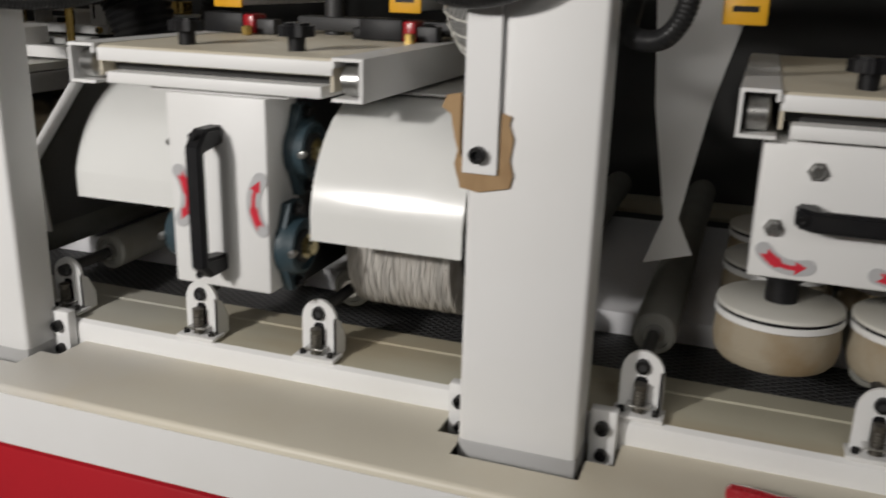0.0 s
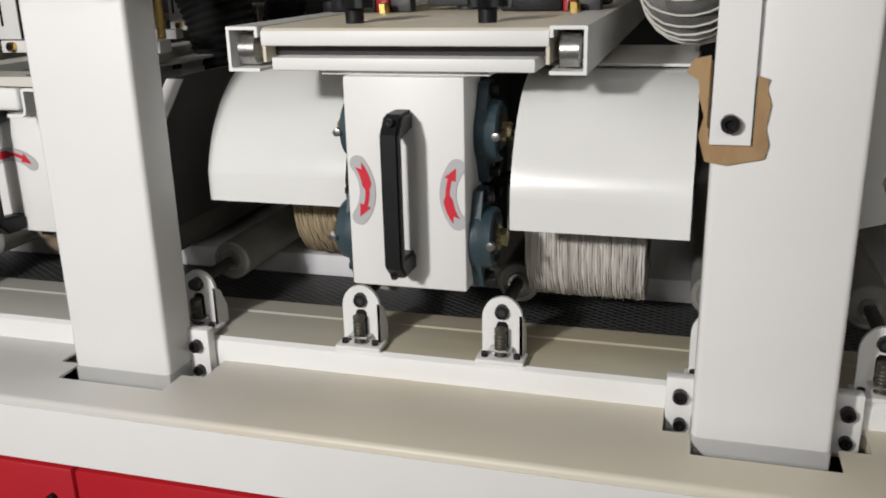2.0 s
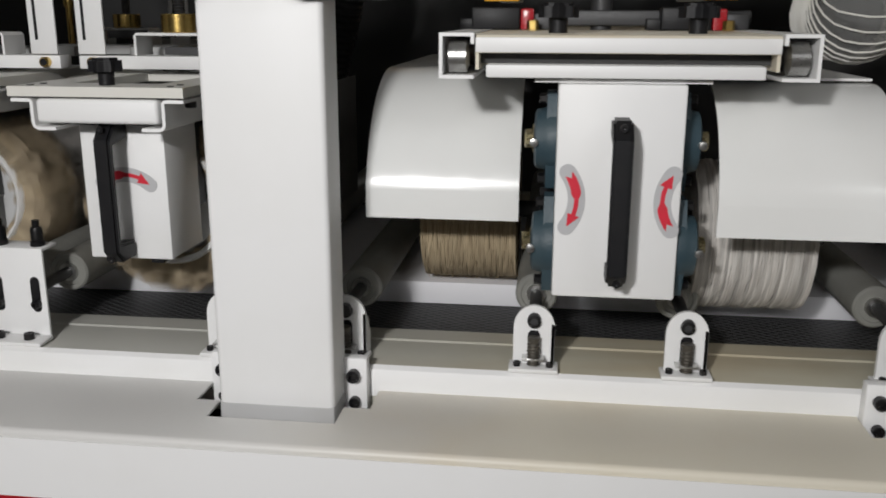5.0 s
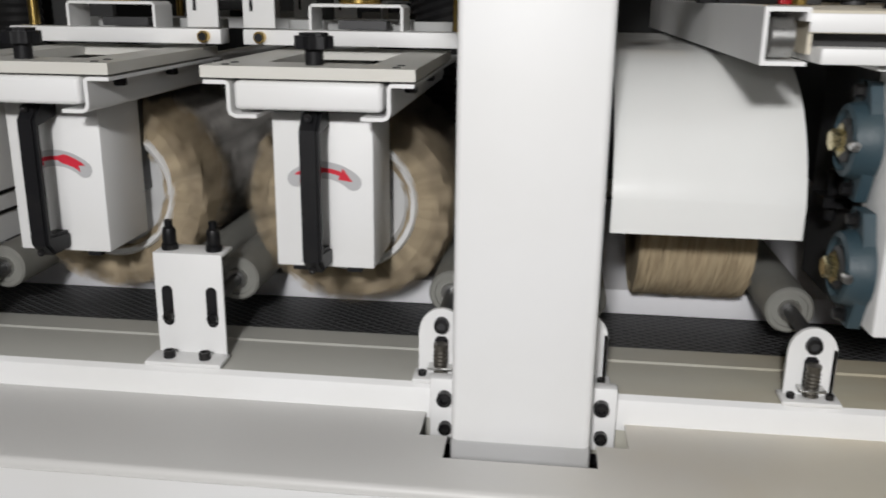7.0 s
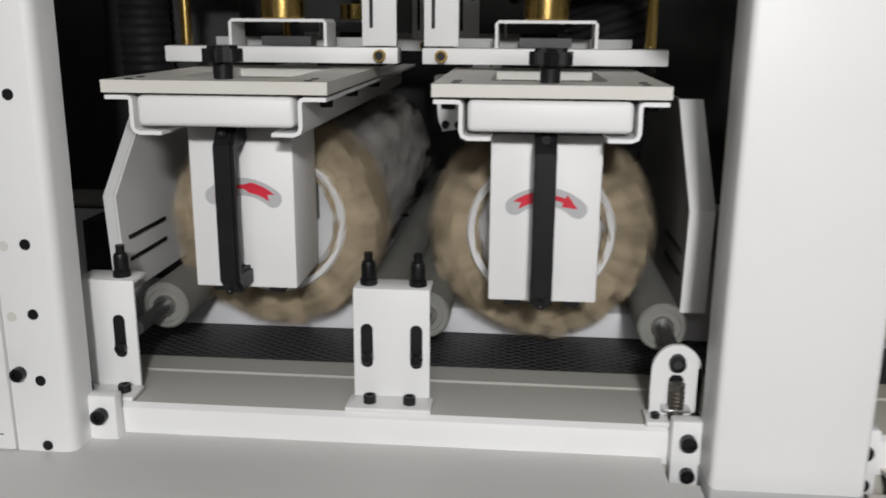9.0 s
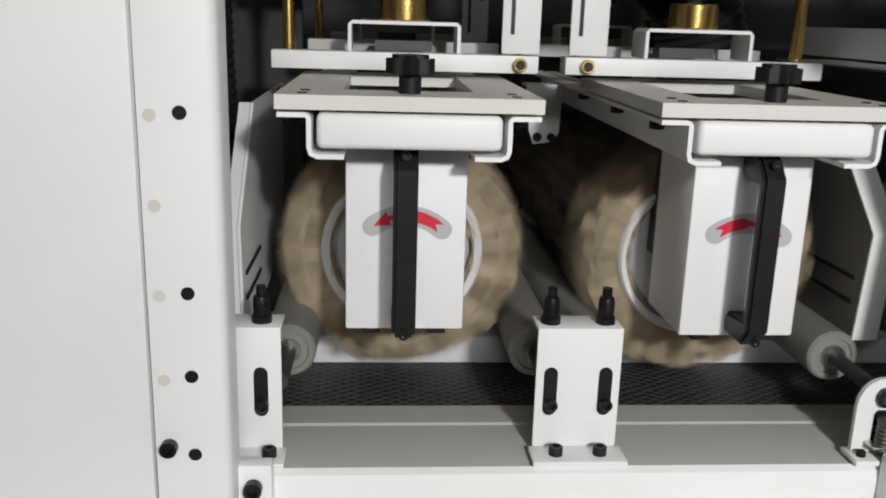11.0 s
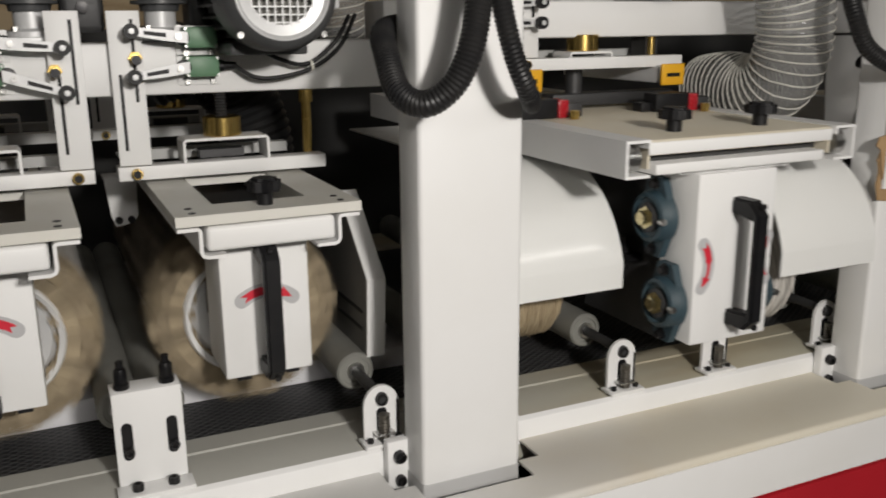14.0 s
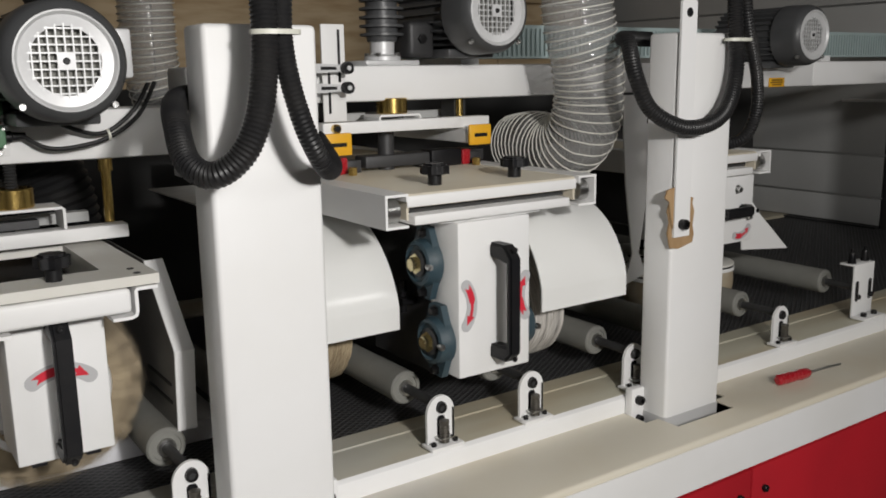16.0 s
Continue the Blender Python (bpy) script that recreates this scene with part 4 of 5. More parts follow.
cable("conduit", [(0.214, -0.455, 1.75), (0.219, -0.457, 1.55), (0.272, -0.446, 1.43), (0.285, -0.436, 1.365), (0.265, -0.42, 1.325), (0.225, -0.37, 1.325), (0.215, -0.27, 1.36)], 0.0105, "black corrugated conduit hanging beside a white post", group="corrugated conduits", **CONDUIT)
for x, z in ((-0.608, 1.489), (0.204, 1.49)):
    t = thing("cable_tie", "pale plastic cable tie round two conduits", "cable tie", "cable ties", (x, -0.512 if x < 0 else -0.457, z))
    part("band", lathe(B(), [(0.026, -0.0025), (0.0275, -0.0025), (0.0275, 0.0025), (0.026, 0.0025), (0.026, -0.0025)], Matrix.Diagonal((1, 0.62, 1, 1)), 28), TIE, t)


def motor(x, y, z, r, label, length=0.16):
    t = thing("motor", label, "motor", "drive motors", (x, y, z))
    T = BACK
    part("cowl", lathe(B(), [(r * 0.80, 0.0), (r * 0.83, -0.003), (r * 0.92, 0.001), (r * 1.0, 0.012), (r * 1.02, 0.06), (r * 0.98, 0.062)], T, 48), MOTOR, t, "dark grey fan cowl")
    g = part("fan_grille", lathe(B(), [(r * 0.56, 0.002), (r * 0.74, 0.0), (r * 0.79, -0.004), (r * 0.82, -0.0035), (r * 0.82, 0.004), (r * 0.56, 0.004)], T, 48), SILVER, t, "silver grille of square openings")
    bm = B()
    R = r * 0.6
    for k in range(-4, 5):
        p = k * R / 4.6
        h = math.sqrt(max(0, R * R - p * p))
        box(bm, p - r * 0.012, p + r * 0.012, 0.001, 0.004, -h, h)
        box(bm, -h, h, 0.0014, 0.0036, p - r * 0.012, p + r * 0.012)
    box(bm, -r * 0.14, r * 0.14, 0.0005, 0.0045, -r * 0.14, r * 0.14)
    part("grille", bm, SILVER, g)
    part("centre_screw", lathe(B(), [(0, 0.002), (r * 0.05, 0.002), (r * 0.06, 0)], at(0, 0.0002, 0, FACING), 12), BLACK, g)
    part("fan", lathe(B(), [(0, 0.014), (r * 0.3, 0.014), (r * 0.75, 0.02), (r * 0.75, 0.034), (0, 0.034)], T, 24), GREYRUB, t, "pale grey fan")
    bm = lathe(B(), [(r * 0.85, 0.05), (r * 0.85, 0.05 + length), (0, 0.05 + length)], T, 32)
    part("body", bm, MOTOR, t)
    fin = mesh_of("cooling_fin", prism(B(), [(r * 0.84, -r * 0.026), (r * 0.99, -r * 0.02), (r * 0.99, r * 0.02), (r * 0.84, r * 0.026)], "y", 0.066, 0.05 + length), MOTOR)
    for k in range(28):
        ob = new("cooling_fin", fin)
        ob.parent = t
        ob.rotation_euler = (0, 2 * math.pi * k / 28, 0)
    part("terminal_box", box(B(), r * 0.92, r * 1.3, 0.06, 0.13, -0.02, 0.04, 0.004), SILVER, t)
    part("foot", box(B(), -r * 0.7, r * 0.7, 0.07, 0.16, -r * 1.08, -r * 0.86, 0.003), MOTOR, t)
    for s in (-1, 1):
        bolt(t, s * r * 0.72, 0.008, -r * 0.72, size=0.6, mat=STEEL)
    return t


motor(-0.766, -0.30, 1.465, 0.069, "dark grey electric motor with silver fan grille on beam")
motor(-0.104, -0.235, 1.541, 0.066, "dark grey electric motor with silver fan grille above sanding head")
motor(0.722, -0.25, 1.512, 0.062, "dark grey electric motor beyond a white post")


def gearbox(x, z):
    t = thing("gearbox", "small dark grey worm gearbox with cooling ribs, on the beam", "gearbox", "worm gearboxes", (x, -0.10, z))
    part("base_plate", box(B(), -0.05, 0.05, -0.035, 0.05, -0.008, 0.0, 0.002), SILVER, t)
    part("neck", lathe(B(), [(0.03, 0.0), (0.03, 0.006), (0.02, 0.01), (0.02, 0.03)], Matrix(), 20), SILVER, t, "pale cast neck")
    part("body", lathe(B(), [(0.0, 0.03), (0.024, 0.03), (0.026, 0.04), (0.026, 0.118), (0, 0.12)], Matrix(), 24), MOTOR, t)
    for k in range(6):
        part("cooling_rib", lathe(B(), [(0.024, 0.0), (0.036, 0.001), (0.036, 0.005), (0.024, 0.006)], at(0, 0, 0.038 + 0.0135 * k), 24), MOTOR, t)
    for a in range(4):
        q = radians(45 + 90 * a)
        part("flange_bolt", lathe(B(), [(0, 0), (0.0045, 0), (0.0045, 0.006), (0, 0.006)], at(0.026 * math.cos(q), 0.026 * math.sin(q), 0.006), 6), STEEL, t)
    part("worm_housing", box(B(), 0.034, 0.084, -0.03, 0.04, 0.004, 0.062, 0.008, 3), DARKSTEEL, t, "dark cast worm housing")
    part("oil_plug", lathe(B(), [(0, 0), (0.008, 0), (0.008, 0.005), (0, 0.006)], at(0.058, -0.03, 0.034, FACING), 6), BOLT, t)


gearbox(-0.237, 1.467)
gearbox(-0.876, 1.415)
gearbox(-1.03, 1.415)


# ---- oscillating sanding head ----
def c_channel(bm, x0, x1, z0, z1, y0, y1, s, k=0.0035):
    """A C section along y, open towards s."""
    w = x1 - x0
    prof = [(0, z0), (w, z0), (w, z0 + k), (k, z0 + k), (k, z1 - k), (w - k, z1 - k), (w - k, z1 - 0.011), (w, z1 - 0.011), (w, z1), (0, z1)]
    return prism(bm, [(x0 + a, b) if s > 0 else (x1 - a, b) for a, b in prof], "y", y0, y1)


def slide_top(t, half, y, z0, knobs, depth=0.45):
    h = 0.046
    for s in (-1, 1):
        a, b = sorted((s * half, s * (half - 0.036)))
        part("slide_channel", c_channel(B(), a, b, z0, z0 + h, y, y + depth, -s), WHITE, t, "white C-shaped slide channel")
        for k in range(3):
            part("guide_wheel", lathe(B(), [(0, -0.011), (0.010, -0.011), (0.0165, -0.009), (0.0165, 0.009), (0.010, 0.011), (0, 0.011)], at(s * (half - 0.018), y + 0.022 + 0.15 * k, z0 + 0.0215, ALONG_X), 24), STEEL, t, "steel guide wheel")
    w = half - 0.037
    bm = B()
    line = [(y + 0.006, z0 + h - 0.02), (y + 0.006, z0 + h - 0.006), (y + 0.0085, z0 + h - 0.0025), (y + 0.013, z0 + h - 0.001), (y + depth, z0 + h - 0.001)]
    prism(bm, strip(line, -0.0035), "x", -w, w)
    for s in (-1, 1):
        box(bm, min(s * w, s * (w - 0.0035)), max(s * w, s * (w - 0.0035)), y + 0.008, y + depth, z0 + 0.009, z0 + h - 0.006)
    part("slide_cover", bm, CREAM, t, "cream folded sheet cover")
    part("front_edge", box(B(), -w, w, y + 0.0045, y + 0.0072, z0 + h - 0.0195, z0 + h - 0.0045, 0.001), WHITE, t)
    part("lower_bar", box(B(), -w + 0.011, w - 0.013, y + 0.004, y + depth, z0 + 0.001, z0 + 0.0145, 0.002), WHITE, t)
    # Dark plate that paints in the shade of the gap behind the front edge.
    part("inner_shade_plate", box(B(), -w + 0.004, w - 0.004, y + 0.03, y + 0.05, z0 + 0.0145, z0 + h - 0.006), DARK, t)
    for kx, ky in knobs:
        star_knob(t, kx, ky, z0 + h - 0.001, 0.0195)


def hood_shell(t, x0, x1, y, zb, r, deep, back=0.2):
    zc, r = zb + 0.037, r - 0.005
    a0 = radians(14)
    arcs = [a0 + (math.pi / 2 - a0) * k / 14 for k in range(1, 15)]
    line = [(y, zb), (y, zc - 0.004), (y + 0.0004, zc)]
    line += [(y + 0.0004 + deep * (math.cos(a0) - math.cos(a)) / math.cos(a0), zc + r * (math.sin(a) - math.sin(a0)) / (1 - math.sin(a0))) for a in arcs]
    line += [(y + deep + back, zc + r)]
    bm = prism(B(), strip(line, -0.0025), "x", x0, x1)
    ob = part("hood", bm, HOOD, t, "glossy white curved sheet hood")
    return ob


def flange_bearing(t, x, y, z, s):
    """Blue flanged bearing on a face that looks along s x."""
    T = at(x, y, z, Matrix.Rotation(radians(90 * s), 4, "Y"))
    bm = lathe(B(), [(0.0, 0.0), (0.037, 0.0), (0.037, 0.008), (0.035, 0.013), (0.033, 0.022), (0.028, 0.024), (0.026, 0.019), (0, 0.019)], T, 32)
    b = part("flange_bearing", bm, BLUE, t, "blue cast flange bearing")
    prof = [(-0.014, -0.054), (0.014, -0.054), (0.032, -0.01), (0.032, 0.01), (0.014, 0.054), (-0.014, 0.054), (-0.032, 0.01), (-0.032, -0.01)]
    part("flange", prism(B(), [(y + p, z + q) for p, q in prof], "x", min(x, x + s * 0.011), max(x, x + s * 0.011)), BLUE, b)
    part("inner_ring", lathe(B(), [(0.0, 0.025), (0.017, 0.025), (0.02, 0.023), (0.02, 0.019)], T, 24), DARKSTEEL, b)
    hex_bolt(b, x + s * 0.025, y, z, Matrix.Rotation(radians(90 * s), 4, "Y"), 0.0105, 0.009, ZINC)
    part("grease_nipple", lathe(B(), [(0, 0), (0.0035, 0), (0.0035, 0.004), (0.005, 0.005), (0.0045, 0.010), (0, 0.011)], at(x + s * 0.024, y - 0.028, z, FACING), 12), STEEL, b)
    for q in (-0.045, 0.045):
        hex_bolt(b, x + s * 0.011, y, z + q, Matrix.Rotation(radians(90 * s), 4, "Y"), 0.006, 0.008, BOLT)


def slice_mesh(r0, r1, thick, mat, variant):
    """One ragged cloth disc of a stacked brush drum."""
    rng = random.Random(variant + 90)
    bm = B()
    n = 44
    rad = [r1 * rng.uniform(0.978, 1.012) for _ in range(n)]
    rings = []
    for r_of, y in ((lambda k: r0, 0), (lambda k: rad[k] * 0.995, thick * 0.02), (lambda k: rad[k], thick * 0.5), (lambda k: rad[k] * 0.993, thick * 0.98), (lambda k: r0, thick)):
        rings.append([bm.verts.new((r_of(k) * math.cos(2 * math.pi * k / n), y + rng.uniform(-0.0006, 0.0006), r_of(k) * math.sin(2 * math.pi * k / n))) for k in range(n)])
    for a, b in zip(rings, rings[1:]):
        for k in range(n):
            bm.faces.new((a[k], a[(k + 1) % n], b[(k + 1) % n], b[k]))
    bmesh.ops.recalc_face_normals(bm, faces=bm.faces)
    return mesh_of("cloth_disc", bm, mat, 50)


def cross_drum(t, x0, x1, y, z, r, mat, key, count, label):
    """Brush drum that turns round an axis along x. Its flaps are built along y and turned."""
    h = (x1 - x0) / 2
    d = part("brush_drum", lathe(B(), [(0, -h - 0.03), (0.012, -h - 0.03), (0.012, -h + 0.01), (r * 0.55, -h + 0.01), (r * 0.55, h - 0.01), (0, h - 0.01)], BACK, 28), DARKSTEEL, t, label)
    step = 2 * h / count
    kinds = [slice_mesh(r * 0.5, r, step * 1.0, mat, v + 7 * len(key)) for v in range(6)]
    rng = random.Random(len(key))
    for k in range(count):
        ob = new("cloth_disc", kinds[rng.randrange(6)])
        ob.parent = d
        q = 0.996 + 0.003 * math.sin(k * 0.9) * rng.uniform(0.4, 1.0) - 0.05 * max(0, abs(k - (count - 1) / 2) / (count / 2) - 0.86)
        ob.location, ob.scale = (0, -h + k * step, 0), (q, 1, q)
        ob.rotation_euler = (0, rng.uniform(0, 6.28), 0)
    fringe(d, r * 0.86, r * 0.985, -h, h, 2200, mat, len(key), 0.002)
    SPINNERS.append((d, ((x0 + x1) / 2, y, z), "x", 1))


def sanding_head():
    cx = -0.2235
    t = thing("sanding_head", "white twin sanding head with curved hoods and black handle", "sanding head", "", (cx, 0, 0))
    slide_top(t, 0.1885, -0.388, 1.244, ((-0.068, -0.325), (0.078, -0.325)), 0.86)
    part("box_cover", box(B(), -0.0655, 0.0655, -0.377, -0.305, 1.010, 1.2395, 0.003, 2), WHITE, t, "white sheet gear cover")
    part("mount_flange", box(B(), -0.09, 0.09, -0.37, -0.15, 1.2400, 1.2435), WHITE, t)
    part("gear_case", box(B(), -0.056, 0.056, -0.304, -0.12, 0.995, 1.2395), DARKSTEEL, t)
    bridge_handle(t, 0.0, -0.377, 1.120, 0.172)
    # bent arrows either side of the handle
    arrow_sticker(t, -0.0905, 1.118, -0.3775, 0.048, 38, -38)
    arrow_sticker(t, 0.0945, 1.118, -0.3775, 0.048, 218, 142)
    for s in (-1, 1):
        for y, z in ((-0.305, 1.173), (-0.333, 1.061)):
            flange_bearing(t, s * 0.0658, y, z, s)
        part("tension_screw", lathe(B(), [(0, 0), (0.006, 0), (0.006, 0.05), (0, 0.05)], at(s * 0.07, -0.235, 1.082), 10), BOLT, t)
        part("lug", box(B(), min(s * 0.057, s * 0.083), max(s * 0.057, s * 0.083), -0.255, -0.215, 1.098, 1.108), BOLT, t)
    hood_shell(t, -0.2905, -0.107, -0.283, 1.071, 0.137, 0.175, 0.42)
    hood_shell(t, 0.108, 0.2925, -0.357, 1.077, 0.124, 0.132)
    part("hood_top", box(B(), 0.11, 0.29, -0.23, 0.0, 1.2355, 1.2385), WHITE, t)
    cross_drum(t, -0.245, -0.115, -0.05, 1.037, 0.101, SISAL, "sisal", 44, "turning tan sisal brush drum")
    cross_drum(t, 0.106, 0.245, -0.165, 1.037, 0.095, GREYCLOTH, "cloths", 44, "turning dusty grey cloth brush drum")
    # pneumatic guide rods with yellow caps and fittings on the cover
    for x in (-0.163, 0.08):
        part("fitting", box(B(), x - 0.035, x - 0.009, -0.11, -0.085, 1.2895, 1.304, 0.002), BLACK, t)
        part("union", lathe(B(), [(0, -0.009), (0.0065, -0.009), (0.0065, 0.009), (0, 0.009)], at(x, -0.0975, 1.2965, ALONG_X), 16), PALE, t)
        part("fitting", box(B(), x + 0.009, x + 0.035, -0.11, -0.085, 1.2895, 1.304, 0.002), BLACK, t)
    for x in (-0.105, 0.137):
        v = part("valve", box(B(), x - 0.075, x - 0.012, -0.125, -0.09, 1.2895, 1.318, 0.003), BLACK, t, "black pneumatic valve with a red end")
        part("red_cap", box(B(), x - 0.0115, x + 0.006, -0.1255, -0.0895, 1.2892, 1.3165, 0.003), REDPLASTIC, v, "red valve cap")
        part("connector", box(B(), x + 0.0065, x + 0.034, -0.119, -0.096, 1.2895, 1.310, 0.002), DARKSTEEL, v)
        part("brass_elbow", lathe(B(), [(0, 0), (0.0075, 0), (0.0075, 0.012), (0.005, 0.013), (0, 0.013)], at(x + 0.005, -0.142, 1.2893), 6), BRASS, v)
    return t


head_a = sanding_head()


def guide_cylinder(x, z=1.338, y=-0.28):
    t = thing("guide_cylinder", "slim grey pneumatic cylinder with a yellow end cap", "cylinder", "pneumatic cylinders", (x, y, z))
    part("barrel", box(B(), -0.017, 0.017, 0.006, 0.3, -0.014, 0.015, 0.003), SILVER, t)
    c = part("end_cap", box(B(), -0.0225, 0.0225, 0.0, 0.006, -0.0165, 0.0175, 0.002), YELLOW, t, "yellow end cap with a dark printed bar")
    part("printed_bar", box(B(), -0.013, 0.013, -0.0006, -0.0001, -0.003, 0.003), BLACK, c)
    part("mount", box(B(), -0.012, 0.012, 0.06, 0.1, 0.0155, 0.062), DARKSTEEL, t)


guide_cylinder(-0.095, 1.343, -0.177)
guide_cylinder(-0.363, 1.341, -0.177)
guide_cylinder(0.33, 1.35)


def top_block():
    t = thing("spindle_block", "dark steel spindle block above the sanding head", "block", "", (-0.235, -0.1, 1.2895))
    part("post", lathe(B(), [(0, 0), (0.014, 0), (0.014, 0.07), (0, 0.07)], Matrix(), 16), DARKSTEEL, t)
    part("arm", box(B(), -0.05, 0.19, -0.02, 0.02, 0.005, 0.025, 0.003), DARKSTEEL, t)


top_block()


# ---- disc head beyond the second post ----
def disc_head():
    t = thing("disc_head", "white disc sanding head with black handle and felt discs", "sanding head", "", (0.45, 0, 0))
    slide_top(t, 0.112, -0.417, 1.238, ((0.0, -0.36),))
    part("box_cover", box(B(), -0.085, 0.085, -0.40, -0.25, 1.100, 1.236, 0.003, 2), WHITE, t, "white sheet gear cover")
    part("gear_case", box(B(), -0.083, 0.128, -0.249, 0.2, 1.118, 1.236), DARKSTEEL, t)
    for x, z in ((-0.034, 1.209), (0.034, 1.209), (-0.066, 1.151), (0.070, 1.151)):
        hex_bolt(t, x, -0.40, z, FACING, 0.0065, 0.008, STEEL)
    bridge_handle(t, 0.006, -0.40, 1.168, 0.11, 90, 0.02, 0.035)
    arrow_sticker(t, -0.043, 1.149, -0.4005, 0.036, 215, 290, 0.008)
    arrow_sticker(t, 0.043, 1.149, -0.4005, 0.036, 250, 325, 0.008)
    for x, y in ((-0.043, -0.262), (0.102, -0.262), (-0.043, -0.09), (0.102, -0.09), (-0.043, 0.08)):
        d = part("felt_disc", lathe(B(), [(0, 1.016), (0.066, 1.016), (0.0675, 1.012), (0.069, 1.000), (0.0695, 0.985), (0.067, 0.972), (0.062, 0.966), (0, 0.965)], at(x, y, 0), 44), FELT, t, "tan felt polishing disc")
        part("top_plate", lathe(B(), [(0.0, 1.033), (0.067, 1.033), (0.0695, 1.0315), (0.070, 1.028), (0, 1.028)], at(x, y, 0), 44), PALE, d, "pale round backing plate")
        part("clamp_ring", lathe(B(), [(0, 1.028), (0.0688, 1.028), (0.0688, 1.024), (0, 1.024)], at(x, y, 0), 44), BLACK, d)
        part("backing_ring", lathe(B(), [(0, 1.024), (0.0705, 1.024), (0.0708, 1.017), (0.069, 1.016), (0, 1.016)], at(x, y, 0), 44), WHITE, d, "white backing ring")
        part("spindle", lathe(B(), [(0, 1.033), (0.018, 1.033), (0.018, 1.06), (0.024, 1.06), (0.024, 1.118), (0, 1.118)], at(x, y, 0), 20), BLACK, d)
    return t


head_b = disc_head()


# ---- clear spiral dust hose ----
def spiral_hose(pts, r):
    """Ribbed clear hose along the points, with its wire."""
    path = even(smooth_path(pts, 16), 0.004)
    t = thing("dust_hose", "clear plastic dust hose with a white wire spiral", "hose", "clear dust hoses")
    bm = tube(B(), path, lambda i: r * (1.0 - 0.035 * (0.5 + 0.5 * math.cos(2 * math.pi * i / 4.0))), 32, cap=False)
    part("film", bm, FILM, t, "clear ribbed plastic film")
    fr = frames(path)
    wire, turns = [], len(path) * 0.004 / 0.0125
    n = int(turns * 22)
    for k in range(n):
        u = k / (n - 1) * (len(path) - 1)
        i = min(int(u), len(path) - 2)
        f = u - i
        p = path[i].lerp(path[i + 1], f)
        s, v = fr[i]
        a = 2 * math.pi * k / 22
        wire.append(p + (r + 0.0008) * (math.cos(a) * s + math.sin(a) * v))
    part("wire_spiral", tube(B(), wire, 0.0012, 6), PALE, t, "white wire spiral")


spiral_hose([(0.0, -0.285, 2.2), (0.01, -0.285, 1.80), (0.017, -0.285, 1.56), (0.048, -0.285, 1.43), (0.053, -0.265, 1.347), (0.058, -0.205, 1.312), (0.066, -0.13, 1.316), (0.076, -0.06, 1.308)], 0.058)
spiral_hose([(-0.51, 0.3, 4.6), (-0.51, 0.3, 2.2), (-0.505, 0.3, 1.9), (-0.497, 0.3, 1.62), (-0.49, 0.31, 1.46), (-0.46, 0.34, 1.38)], 0.05)


def dark_hose(pts, r=0.05):
    path = even(smooth_path(pts, 10), 0.006)
    bm = tube(B(), path, lambda i: r * (1.0 if i % 2 else 0.93), 24, cap=False)
    tagged(part("suction_hose", bm, RUBBER), "wide black ribbed suction hose inside the machine", "hose", "black suction hoses")


dark_hose([(-0.87, 0.13, 1.36), (-0.81, 0.11, 1.375), (-0.75, 0.10, 1.34), (-0.715, 0.10, 1.25), (-0.715, 0.11, 1.15), (-0.73, 0.12, 1.09)], 0.06)
dark_hose([(-1.35, 0.03, 1.75), (-1.35, 0.03, 1.45), (-1.35, 0.03, 1.25), (-1.345, 0.035, 1.12), (-1.34, 0.04, 1.012)], 0.035)
dark_hose([(-0.66, 0.3, 1.8), (-0.66, 0.3, 1.62), (-0.67, 0.3, 1.4), (-0.72, 0.32, 1.2)], 0.04)


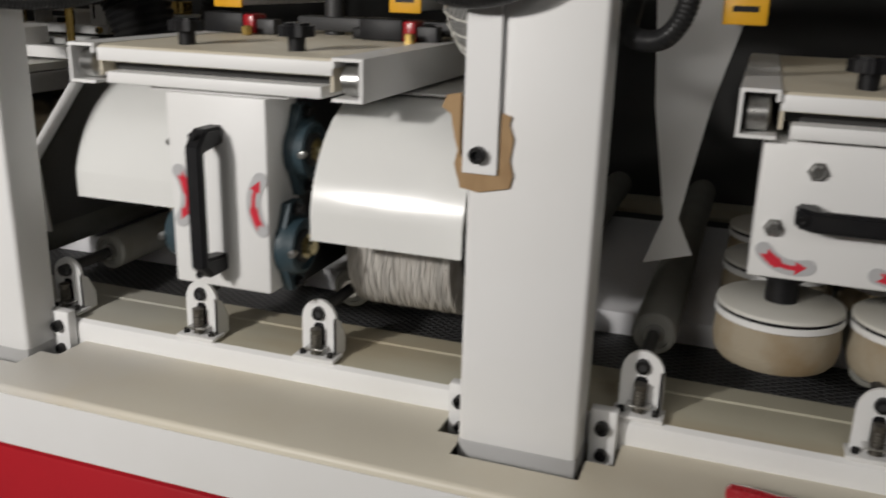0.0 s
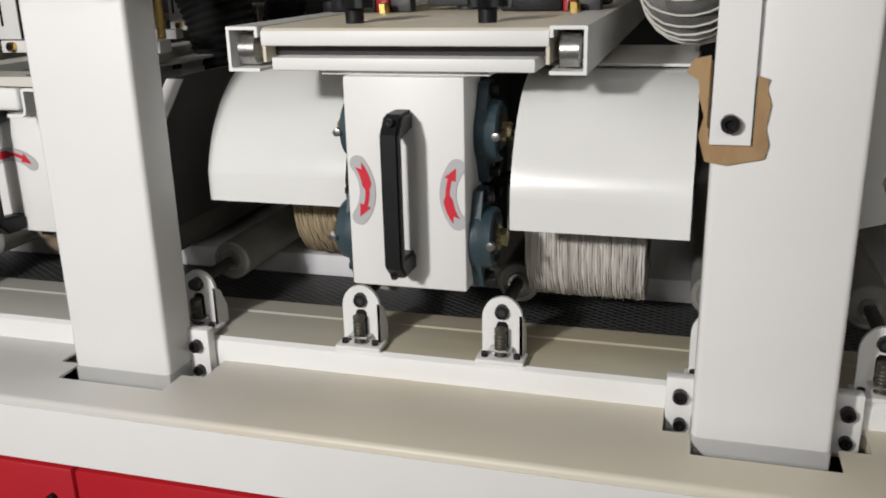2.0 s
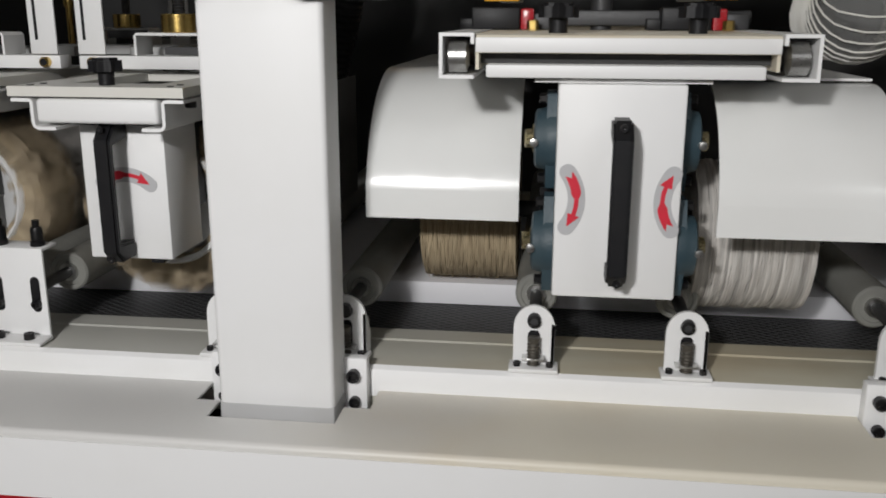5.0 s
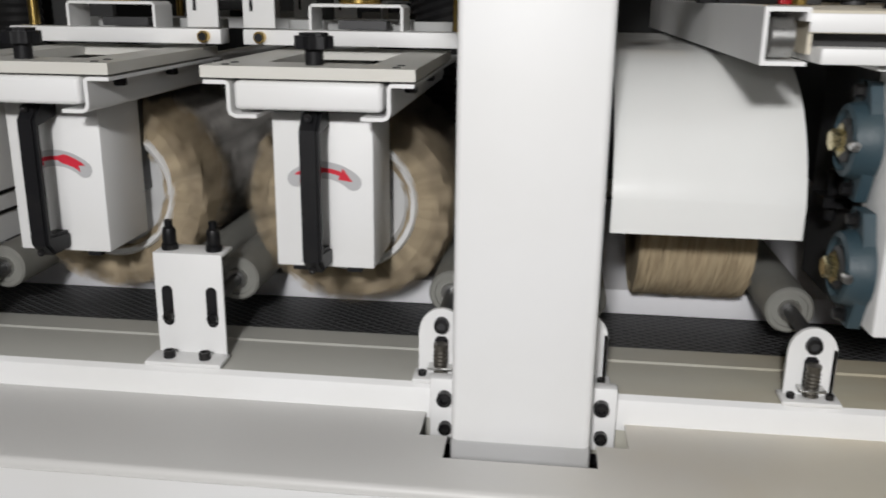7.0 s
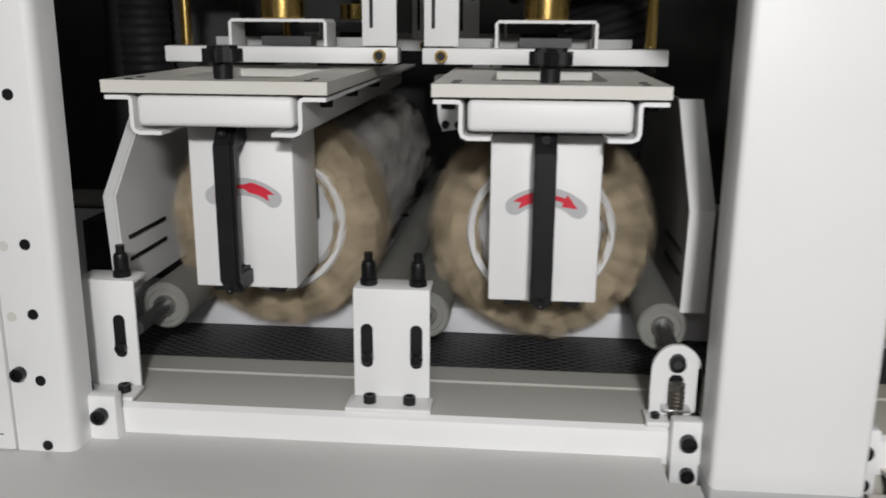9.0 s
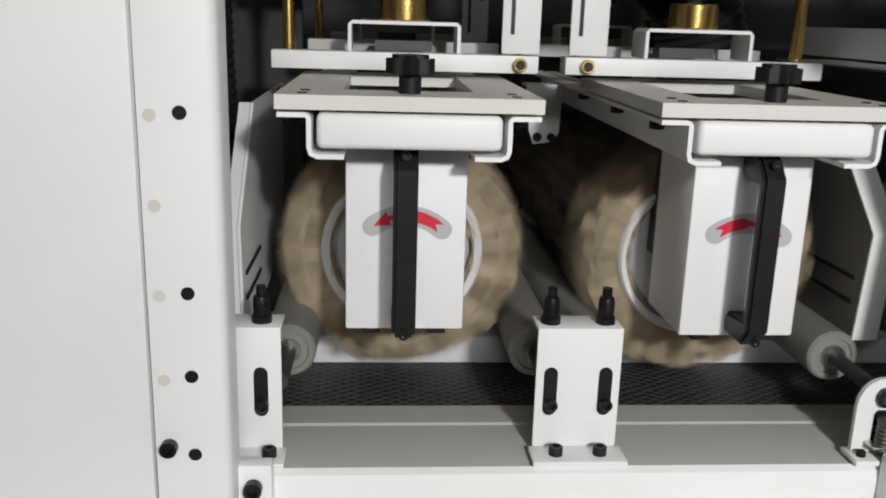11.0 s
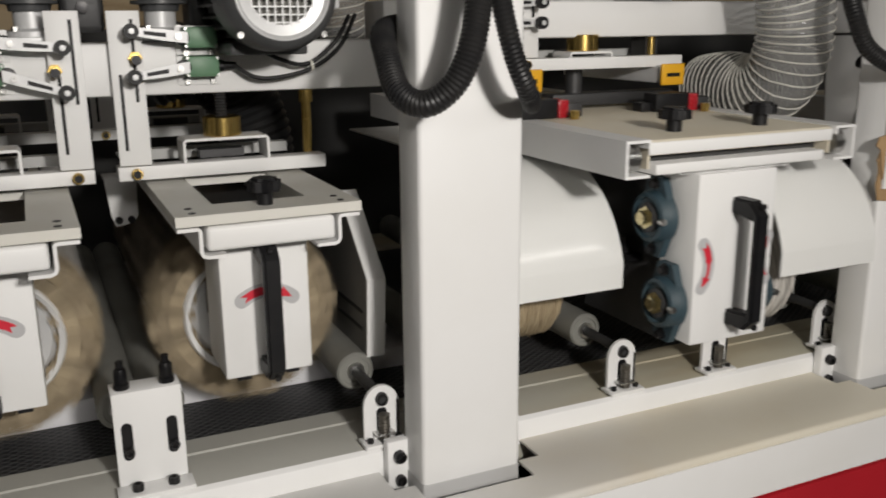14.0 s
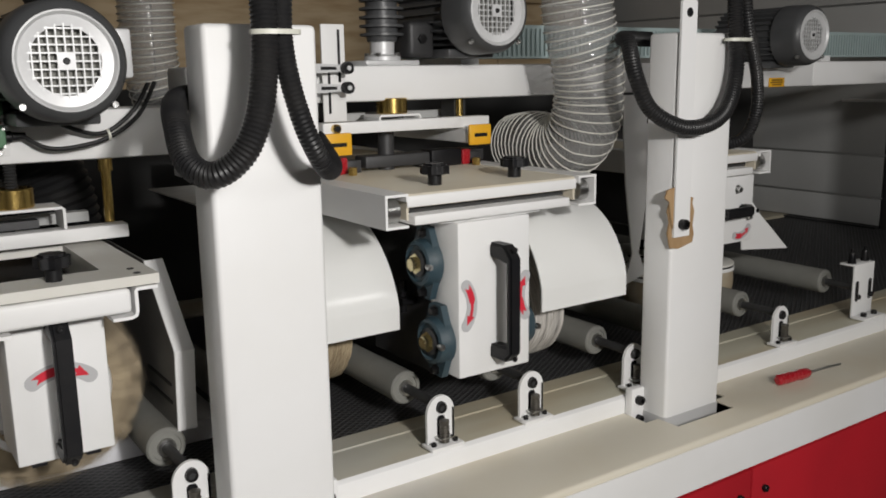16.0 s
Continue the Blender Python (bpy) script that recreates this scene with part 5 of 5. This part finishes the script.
# ---- small things ----
def strap():
    t = thing("flat_bar", "white flat bar bolted to a post over torn brown cardboard", "bar", "", (0, -0.441, 0))
    prism(bm := B(), [(0.080, 1.185), (0.116, 1.185), (0.115, 1.545), (0.107, 1.553), (0.089, 1.553), (0.081, 1.545)], "y", -0.0075, -0.0035)
    part("bar", bm, WHITE, t)
    bolt(t, 0.097, -0.0075, 1.205, size=1.25)
    part("bar_hole", lathe(B(), [(0.007, 0), (0.007, 0.0006), (0, 0.0006)], at(0.098, -0.0075, 1.53, FACING), 16), BLACK, t)
    t = thing("cardboard_scrap", "torn brown cardboard scrap clamped under a flat bar", "scrap", "", (0, -0.441, 0))
    out = [(0.075, 1.262), (0.068, 1.255), (0.073, 1.24), (0.068, 1.228), (0.074, 1.21), (0.070, 1.192), (0.077, 1.168), (0.096, 1.165), (0.129, 1.172), (0.132, 1.185), (0.128, 1.20), (0.131, 1.222), (0.126, 1.236), (0.128, 1.244), (0.118, 1.247), (0.118, 1.19), (0.079, 1.19), (0.079, 1.26)]
    part("sheet", prism(B(), out, "y", -0.0034, -0.0004), VENEER, t)
    part("flap", prism(B(), [(0.077, 1.265), (0.062, 1.262), (0.057, 1.25), (0.067, 1.243), (0.071, 1.22), (0.077, 1.2)], "y", -0.008, -0.005), VENEER, t)


strap()


def screwdriver():
    t = thing("screwdriver", "screwdriver with a red plastic handle lying on the ledge", "screwdriver", "", (0.372, -0.45, LEDGE_Z + 0.0105))
    t.rotation_euler = (0, 0, radians(-5))
    t.scale = (1.0, 0.84, 0.84)
    prof = [(0, 0), (0.007, 0.0), (0.012, 0.004), (0.0125, 0.03), (0.0105, 0.05), (0.0125, 0.06), (0.0115, 0.08), (0.007, 0.088), (0, 0.088)]
    part("grip", lathe(B(), prof, ALONG_X, 10), REDPLASTIC, t)
    part("shank", lathe(B(), [(0, 0.085), (0.0028, 0.085), (0.0028, 0.172), (0.002, 0.178), (0, 0.178)], ALONG_X, 10), STEEL, t)


screwdriver()


# ---- motion ----
PERIOD = 4.79


def motions():
    times = [k * 0.2 for k in range(81)]
    walk(head_a, [(t, pose(-0.2235, -0.072 + 0.098 * math.cos(2 * math.pi * (t - 1.03) / PERIOD), 0)) for t in times])
    walk(head_b, [(t, pose(0.449, 0.086 + 0.087 * math.cos(2 * math.pi * (t - 16.697) / PERIOD), 0)) for t in times])
    walk(board, [(0.0, pose(0.95, 0, 0.8975)), (4.0, pose(0.50, 0, 0.8975)), (8.0, pose(0.03, 0, 0.8975)), (11.5, pose(-0.40, 0, 0.8975)), (12.5, pose(-0.487, 0, 0.8975)), (14.0, pose(-0.53, 0, 0.8975)), (16.0, pose(-0.545, 0, 0.8975))])
    fine = [k * 0.1 for k in range(161)]
    for drum, place, axis, way in SPINNERS:
        base = Matrix.Translation(place) @ (Matrix.Rotation(radians(90), 4, "Z") if axis == "x" else Matrix())
        walk(drum, [(t, base @ Matrix.Rotation(radians(way * 560 * t), 4, "Y")) for t in fine])


motions()
